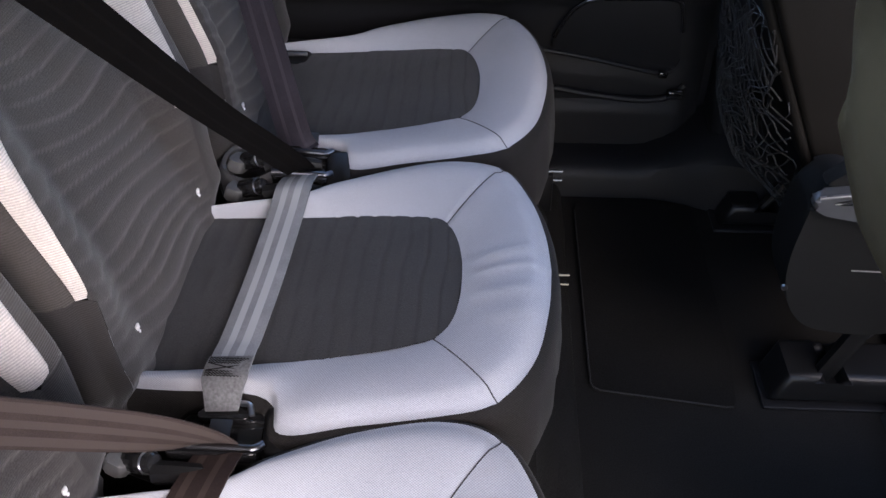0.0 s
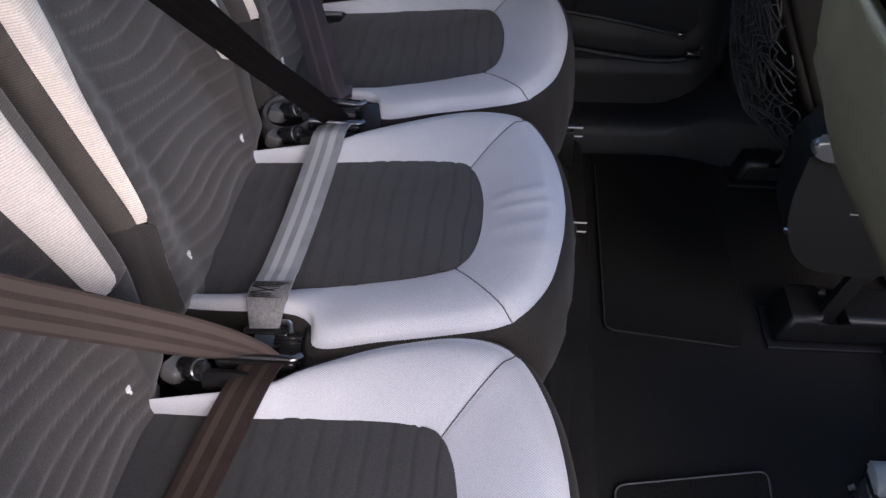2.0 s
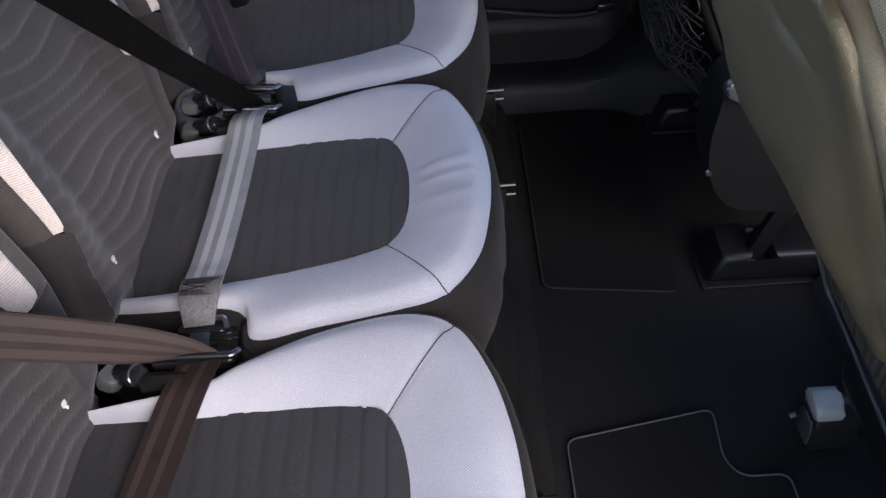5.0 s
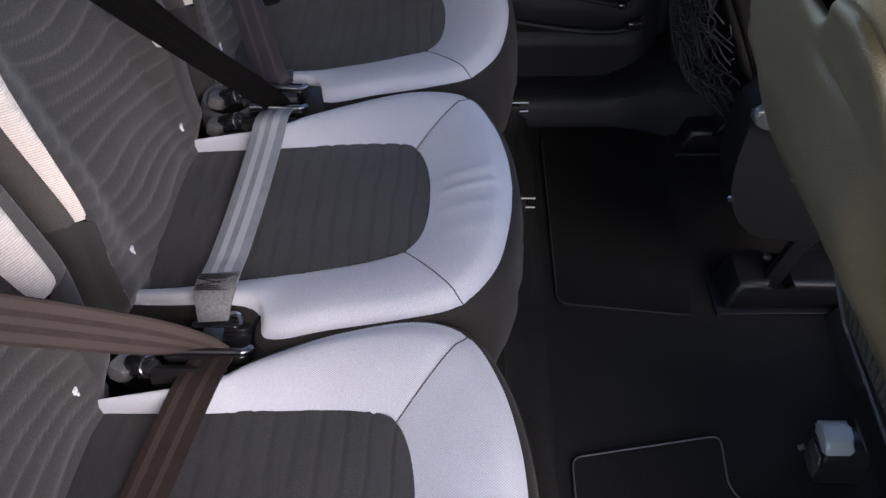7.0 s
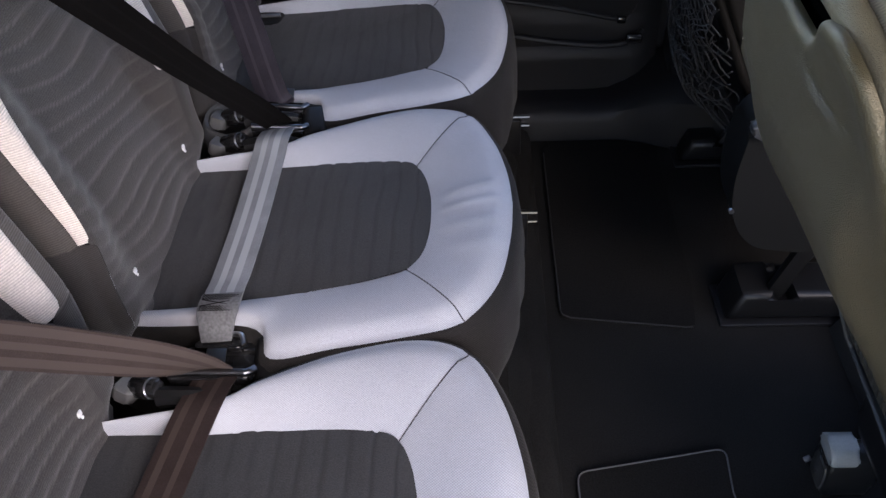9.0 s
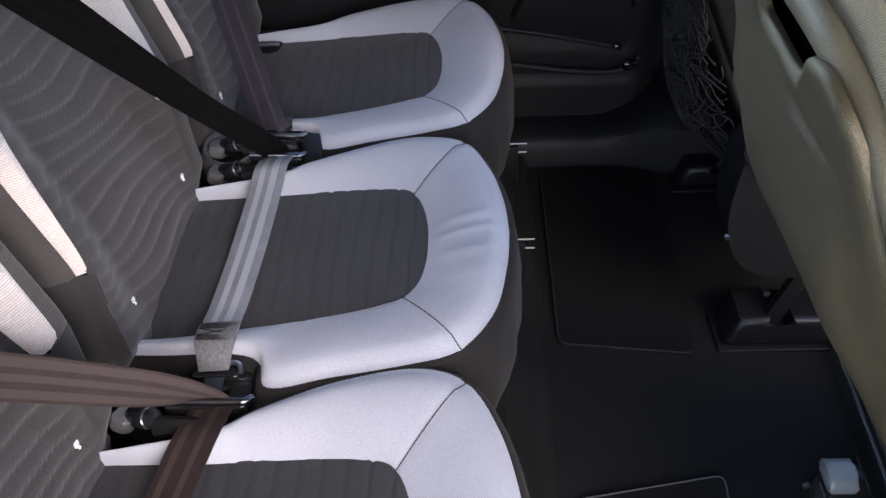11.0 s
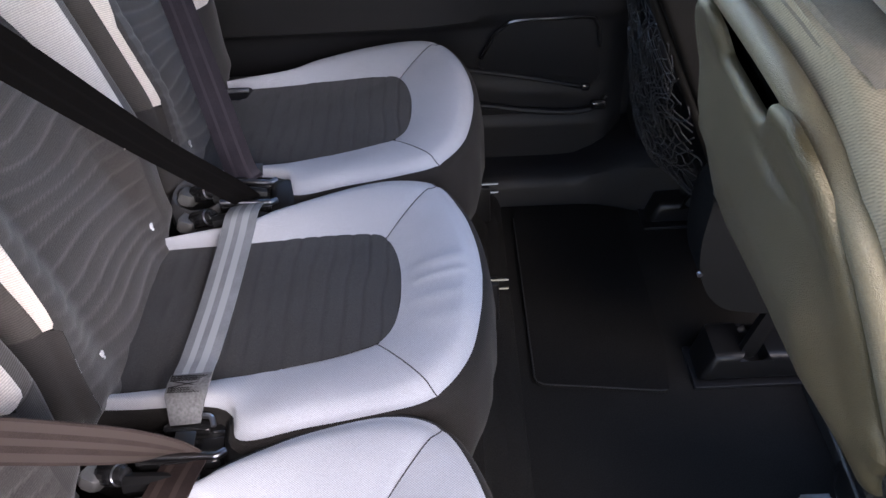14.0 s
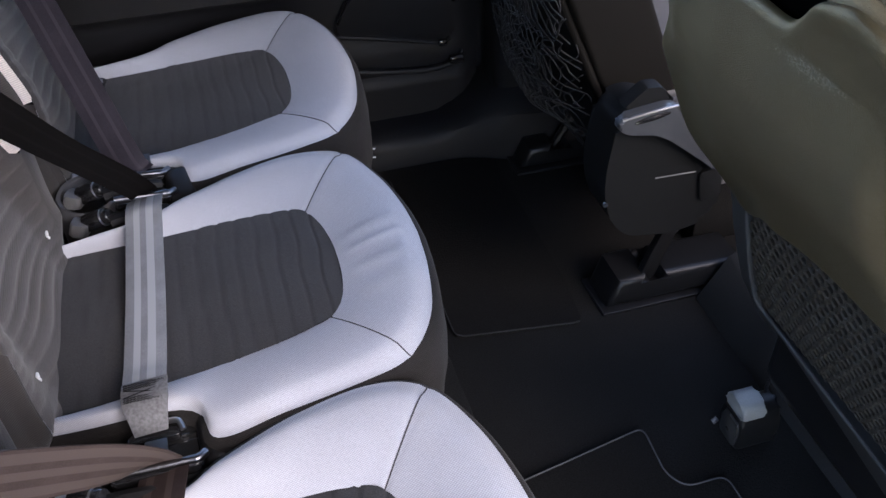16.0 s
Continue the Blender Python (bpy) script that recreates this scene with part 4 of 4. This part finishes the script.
        def crossing(line, f):
            """A point at the share f of the line's length."""
            ln = np.array(line)
            seg = np.sqrt((np.diff(ln, axis=0) ** 2).sum(1))
            cum = np.concatenate(([0], np.cumsum(seg)))
            return np.interp(f * cum[-1], cum, ln[:, 0]), np.interp(f * cum[-1], cum, ln[:, 1])

        low_by_y = [(y_, z_) for y_, z_ in low_edge if y_ < 0.17]

        def swell(y_, z_):
            """How far the pocket stands out: full across the middle, drawn in along the slanting lower edge and to the inboard side."""
            full = follow(BULGE, z_) * (1 - 0.30 * step(0.06, 0.170, y_))
            brim = -0.026 * step(0.15, 0.03, y_)
            t_ = step(0.0, 0.12, z_ - follow(low_by_y, y_))
            return brim + (full - brim) * t_

        cols, rows = 150, 40
        pv = []
        for r in range(rows):
            f = 0.5 - 0.5 * math.cos(math.pi * r / (rows - 1))
            for c in range(cols):
                p, q = crossing(tops, c / (cols - 1)), crossing(lows, c / (cols - 1))
                yv, z = p[0] + (q[0] - p[0]) * f, p[1] + (q[1] - p[1]) * f
                e = to_edge(yv, z)
                inner_share = step(0.0, 0.043, to_top(yv, z))
                x = edge_x(z) * (1 - inner_share) + (rear_x(z) + swell(yv, z)) * inner_share - 0.002 - 0.003 * (1 - inner_share)
                k = max(0.0, 1 - e / 0.012)
                x += 0.009 * (1 - math.sqrt(max(0.0, 1 - k * k)))
                pv.append((x, yv, z))
        # a rim turned in behind the edge
        edge_ids = [c for c in range(cols)] + [(rows - 1) * cols + c for c in range(cols - 2, 0, -1)]
        faces = grid_faces(rows, cols)
        back = len(pv)
        pv += [(pv[k][0] + 0.002, pv[k][1], pv[k][2]) for k in edge_ids]
        n = len(edge_ids)
        faces += [(edge_ids[k], edge_ids[(k + 1) % n], back + (k + 1) % n, back + k) for k in range(n)]
        part("pocket_panel", (pv, faces), OLIVE, s, "scuffed olive-grey moulded plastic pocket", 60)
        # scratches rubbed into the panel
        rng = random.Random(11)
        SCUFF_AT, SCUFF_RUN = (-0.037, 0.785), (-0.044, 0.003)
        sv, sf = [], []
        for k in range(420):
            t = rng.uniform(-1, 1) ** 3 * 0.6 + rng.uniform(-0.5, 0.5)
            cy, cz = SCUFF_AT[0] + SCUFF_RUN[0] * t + rng.gauss(0, 0.0016) * (1 - 0.5 * abs(t)), SCUFF_AT[1] + SCUFF_RUN[1] * t + rng.gauss(0, 0.0026) * (1 - 0.6 * abs(t))
            ln_, wd = rng.uniform(0.0003, 0.0012), rng.uniform(0.00015, 0.0004)
            o = len(sv)
            for dy, dz in ((-wd, ln_), (wd, ln_ * 0.8), (wd * 1.2, -ln_), (-wd * 0.6, -ln_ * 0.9)):
                yy, z = cy + dz, cz + dy
                inner_share = step(0.0, 0.043, to_top(yy, z))
                sv.append((edge_x(z) * (1 - inner_share) + (rear_x(z) + swell(yy, z)) * inner_share - 0.0034 - 0.003 * (1 - inner_share), yy, z))
            sf.append((o, o + 1, o + 2, o + 3))
        tagged(part("scuff_marks", (sv, sf), SCUFF, s, "pale scratches rubbed into the plastic"), kind="stuff")

        # lower frame with a coarse mesh let into it
        def low_x(y, z):
            share = step(-0.165, -0.085, y)
            return rear_x(z) + follow(SKIRT, z) * share + (edge_x(z) - rear_x(z) - 0.004) * (1 - share)

        outer = rounded([(-0.150, 0.700), (-0.158, 0.60), (-0.164, 0.548), (-0.170, 0.42), (-0.172, 0.215), (0.222, 0.205), (0.240, 0.235), (0.230, 0.350), (0.212, 0.450), (0.190, 0.66)], 0.02, 6)
        inner_ = rounded([(-0.070, 0.630), (-0.078, 0.530), (-0.136, 0.566), (-0.158, 0.548), (-0.160, 0.335), (0.180, 0.322), (0.187, 0.332), (0.176, 0.40), (0.160, 0.50), (0.140, 0.600)], 0.012, 6)
        ridge = [(low_x(a, b) - 0.0012, a, b) for a, b in inner_[30:61]]
        # a lighter tube paints the highlight along the frame's ridge
        part("frame_ridge", tube(ridge, 0.0024, 8), EDGE_HIGHLIGHT, s, "grey ridge round the mesh, highlight in its colour")
        m = len(outer)
        fv = []
        for ring_, dx in ((outer, 0.09), (outer, 0.014), (outer, 0.004), (inner_, -0.001), (inner_, 0.002), (inner_, 0.014)):
            for a, b in ring_:
                a2 = a * (0.97 if dx == 0.004 else 1.0)
                fv.append((low_x(a2, b) + dx, a2, b))
        outboard = [k for k in range(m) if k < 31]
        for name, keep, mat_, words in (("side_trim", outboard, OLIVE, "olive-grey plastic side trim"), ("lower_frame", [k for k in range(m) if k >= 31], CHARCOAL, "charcoal plastic lower frame")):
            ff = [(r * m + k, r * m + (k + 1) % m, (r + 1) * m + (k + 1) % m, (r + 1) * m + k) for r in range(5) for k in keep]
            used = sorted({v for f in ff for v in f})
            at_ = {v: n_ for n_, v in enumerate(used)}
            part(name, ([fv[v] for v in used], [tuple(at_[v] for v in f) for f in ff]), mat_, s, words, 30)
        # another black sheet for the shade seen through the mesh holes
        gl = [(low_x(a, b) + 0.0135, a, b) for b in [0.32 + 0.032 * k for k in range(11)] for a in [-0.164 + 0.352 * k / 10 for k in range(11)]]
        part("mesh_shade", (gl, grid_faces(11, 11)), HOLLOW_SHADE, s, "black sheet for the shade behind the mesh")
        ring2 = np.array(inner_)

        def within(y, z):
            a, b = ring2, np.roll(ring2, -1, axis=0)
            cut = (a[:, 1] > z) != (b[:, 1] > z)
            return ((y < (b[:, 0] - a[:, 0]) * (z - a[:, 1]) / (b[:, 1] - a[:, 1] + 1e-12) + a[:, 0]) & cut).sum() % 2 == 1

        # a plate of hexagonal holes: each cell a ring from its outline to the hole
        mv, mf = [], []
        pitch = 0.0140
        for j in range(36):
            for i in range(36):
                yy = -0.172 + pitch * (i + (0.5 if j % 2 else 0))
                z = 0.315 + pitch * 0.866 * j
                if not within(yy, z):
                    continue
                o = len(mv)
                for rad, dx in ((0.577, 0.003), (0.47, 0.0024), (0.38, 0.0034), (0.37, 0.007)):
                    for k in range(6):
                        a = math.pi / 6 + k * math.pi / 3
                        py, pz = yy + pitch * rad * math.cos(a), z + pitch * rad * math.sin(a)
                        mv.append((low_x(py, pz) + dx, py, pz))
                for q in range(3):
                    for k in range(6):
                        a, b = o + q * 6 + k, o + q * 6 + (k + 1) % 6
                        mf.append((a, b, b + 6, a + 6))
        tagged(part("mesh_panel", (mv, mf), MESH_PLASTIC, s, "coarse black honeycomb mesh"), kind="stuff")
        # finer cloth over the top, with a seam along it
        DOME = [(-0.15, 0.846), (-0.12, 0.856), (-0.085, 0.863), (-0.04, 0.867), (0.0, 0.8685), (0.06, 0.867), (0.12, 0.862)]
        tv = []
        for u in (0, 0.03, 0.08, 0.16, 0.28, 0.42, 0.58, 0.76, 1.0):
            for w in [k / 16 for k in range(17)]:
                x_from = 0.371 - 0.009 * step(0.0, 0.35, w)
                side_y = -0.080 + 0.008 * step(0.0, 0.5, u)
                yy = side_y + (0.108 - side_y) * w
                tv.append((x_from + (0.44 - x_from) * u, yy, follow(DOME, yy) + 0.0024 * step(0.0, 0.12, w) - 0.0006 - 0.011 * (1 - step(0.0, 0.09, u)) * step(0.0, 0.35, w)))
        part("cloth_top", (tv, grid_faces(9, 17)), FRONT_CLOTH_FINE, s, "finer beige-grey cloth")
        # headrest above
        part("headrest", box((0.380, -0.092, 0.871), (0.485, 0.150, 1.05), 0.032, 5), FRONT_CLOTH_FINE, s, "beige-grey cloth headrest")
    # seat squab and the trim under the backrest
    part("seat_cushion", box((0.62, -0.23, 0.16), (1.12, 0.23, 0.34), 0.04, 3), DARK_CLOTH, s)
    for yy in (-0.17, 0.12):
        part("riser", box((0.76, yy, 0.0), (1.08, yy + 0.05, 0.18), 0.008), CARPET, s)
    part("hinge_trim", box((0.585, -0.19, 0.18), (0.70, 0.19, 0.36), 0.03, 3), PLASTIC, s, "black plastic trim")
    return s


front_seat(0.450, False, "beige-grey front seat with scuffed olive plastic pocket behind")
far_front = front_seat(1.248, True, "dark brown front seat with a slack net pocket behind")


def net_pocket():
    """A slack net bag: two families of knotted cords that sag and bunch in uneven meshes."""
    rng = random.Random(5)
    vs, fs = [], []

    def cloth(u, v):
        y = -0.185 + 0.37 * u
        z = 0.55 - 0.31 * v - 0.03 * math.sin(math.pi * u)
        bag = (min(1.0, 1.5 * v) ** 0.8 * (1 - 0.5 * step(0.75, 1.0, v))) * math.sin(math.pi * u) ** 0.5
        w = noise.noise(Vector((u * 6, v * 6, 2.0)))
        w2 = noise.noise(Vector((u * 6, v * 6, 9.0)))
        return Vector((0.351 + 0.435 * (0.802 - z) - 0.008 - 0.088 * bag - 0.012 * w, y + 0.022 * w2, z + 0.02 * w))
    for fam in (1, -1):
        for k in range(-17, 36):
            pts = []
            for i in range(26):
                v = i / 25
                u = (k + 0.5) / 18 + fam * v * 0.9 + 0.018 * math.sin(v * 45 + (0 if fam > 0 else math.pi)) + rng.uniform(-0.018, 0.018)
                if 0 <= u <= 1:
                    pts.append(cloth(u, v))
            if len(pts) > 3:
                v_, f_ = tube(smooth_line(pts, 2), 0.0010, 5)
                off = len(vs)
                vs += v_
                fs += [tuple(off + a for a in q) for q in f_]
    edges = [[cloth(u, i / 25) for i in range(26)] for u in (1.0,)] + [[cloth(i / 25, v) for i in range(26)] for v in (0.0, 1.0)]
    for pts in edges:
        v_, f_ = tube(smooth_line(pts, 2), 0.0012, 6)
        off = len(vs)
        vs += v_
        fs += [tuple(off + a for a in q) for q in f_]
    return vs, fs


part("net_pocket", net_pocket(), MESH_BLACK, far_front, "slack black string net")

# side cover, lever and rails by the far front seat
cover = thing("seat_side_cover", "dark rounded plastic side cover with a silver lever on top", "seat cover", (0, 0.950, 0))
part("cover", plate(rounded([(0.512, 0.388), (0.503, 0.30), (0.507, 0.25), (0.524, 0.205), (0.552, 0.175), (0.632, 0.162), (0.70, 0.18), (0.70, 0.24), (0.665, 0.300), (0.585, 0.392), (0.545, 0.404)], 0.03), "y", 0.0, 0.08, 0.012, 4), COVER_PLASTIC, cover)
lever_line = rounded([(0.504, 0.387), (0.511, 0.402), (0.582, 0.411), (0.600, 0.403), (0.688, 0.290), (0.674, 0.281), (0.652, 0.302), (0.590, 0.352), (0.566, 0.366), (0.522, 0.374)], 0.009)
lever = part("lever", plate(lever_line, "y", -0.014, 0.004, 0.006, 4), SILVER, cover, "worn silver lever")
part("finger_slot", tube(smooth_line([(0.530, -0.0142, 0.392), (0.556, -0.0148, 0.397), (0.582, -0.0142, 0.400)], 5), lambda t: 0.0012 + 0.0028 * math.sin(math.pi * t), 8), GLOSS, lever, "dark slot in the lever")
# lighter steel along the top edge paints in the lever's highlight
part("lever_rim", tube(smooth_line([(0.512, -0.012, 0.399), (0.545, -0.014, 0.405), (0.583, -0.014, 0.409), (0.600, -0.013, 0.401), (0.645, -0.013, 0.343), (0.683, -0.012, 0.292)], 6), 0.0024, 8), STEEL, lever, "bright edge for the lever highlight")
part("lever_back", plate(rounded([(0.520, 0.404), (0.553, 0.432), (0.575, 0.430), (0.600, 0.404)], 0.006), "y", 0.006, 0.030, 0.005, 3), COVER_PLASTIC, cover, "dark plate behind the lever")
# pale line painting the highlight on the cover's seam
part("seam_highlight", tube([(0.584, -0.001, 0.279), (0.650, -0.001, 0.277)], 0.0012, 6), EDGE_HIGHLIGHT, cover, "thin pale line for the seam highlight")
part("rivet", tube([(0.508, -0.002, 0.246), (0.508, 0.003, 0.246)], 0.004, 8), STEEL, cover, "small bright rivet")
part("hinge_plate", plate(rounded([(0.655, 0.275), (0.690, 0.282), (0.700, 0.225), (0.665, 0.220)], 0.008), "y", -0.006, 0.0, 0.002), COVER_PLASTIC, cover, "dark hinge plate")
part("link", plate(rounded([(0.596, 0.052), (0.622, 0.048), (0.690, 0.262), (0.668, 0.270)], 0.008), "y", 0.020, 0.034, 0.004, 3), PLASTIC, cover, "black steel link")


def rail(x0, y0, y1, z1, label):
    r = thing("seat_rail", label, "seat rail", (x0, y0, 0), "front seat rails")
    L, w = 0.25, y1 - y0
    part("foot", box((0.004, -0.003, 0), (L, w + 0.003, 0.006), 0.002, 3), DOOR_PLASTIC, r)
    low = plate([(0.012, 0.010), (0.030, z1), (0.078, z1 + 0.002), (0.084, z1 - 0.022), (0.106, z1 - 0.024), (0.112, z1), (L, z1 - 0.004), (L, 0.010)], "y", 0.002, w - 0.002, 0.013, 4)
    part("housing", low, PLASTIC, r)
    part("track", tube([(0.09, w * 0.5, z1 - 0.02), (0.13, w * 0.5, z1 + 0.05), (0.17, w * 0.5, z1 + 0.10)], 0.009), PLASTIC, r, "black strut")
    return r


rail(0.530, 0.958, 1.045, 0.066, "black plastic seat rail cover with a slot")
rail(0.530, 1.375, 1.435, 0.055, "black plastic seat rail end near the door sill")
anchor = thing("floor_anchor", "black seat rail foot with a pale grey cap", "floor anchor", (0.620, 0.672, 0), "front seat rails")
anchor.scale = (0.85, 0.80, 0.95)
arch = [(-0.031, 0.0), (-0.033, 0.040), (-0.028, 0.066), (-0.014, 0.080), (0.010, 0.083), (0.026, 0.072), (0.033, 0.045), (0.034, 0.0)]
part("body", plate(rounded(arch, 0.012, 3), "x", -0.022, 0.050, 0.007, 3), PLASTIC, anchor)
part("side_plate", plate(rounded([(-0.024, 0.006), (-0.026, 0.040), (-0.016, 0.062), (0.010, 0.066), (0.024, 0.050), (0.026, 0.006)], 0.010, 3), "x", -0.026, -0.020, 0.003), CHARCOAL, anchor, "charcoal face plate")
lid = plate(rounded([(-0.034, 0.070), (-0.024, 0.092), (0.016, 0.096), (0.031, 0.082), (0.028, 0.070)], 0.010, 4), "x", -0.025, 0.018, 0.006, 3)
part("cap", lid, GREY_PLASTIC, anchor, "pale grey plastic cap")
part("slot", box((-0.0275, -0.020, 0.0625), (-0.022, 0.018, 0.068), 0.0015), GLOSS, anchor, "black slot under the cap")
part("worn_edge", box((-0.0285, -0.024, 0.058), (-0.0255, 0.002, 0.0625), 0.0012), STEEL, anchor, "worn steel edge")
part("screw", tube([(-0.028, 0.002, 0.026), (-0.024, 0.002, 0.026)], 0.004, 8), DULL_STEEL, anchor, "small screw")
part("tether", tube(smooth_line([(0.03, 0.0, 0.07), (0.045, 0.02, 0.088), (0.065, 0.03, 0.094), (0.09, 0.03, 0.085)], 6), 0.003), PLASTIC, anchor)
part("bolt", tube([(-0.028, 0.040, 0.004), (-0.020, 0.040, 0.010)], 0.005), STEEL, anchor, "steel bolt")
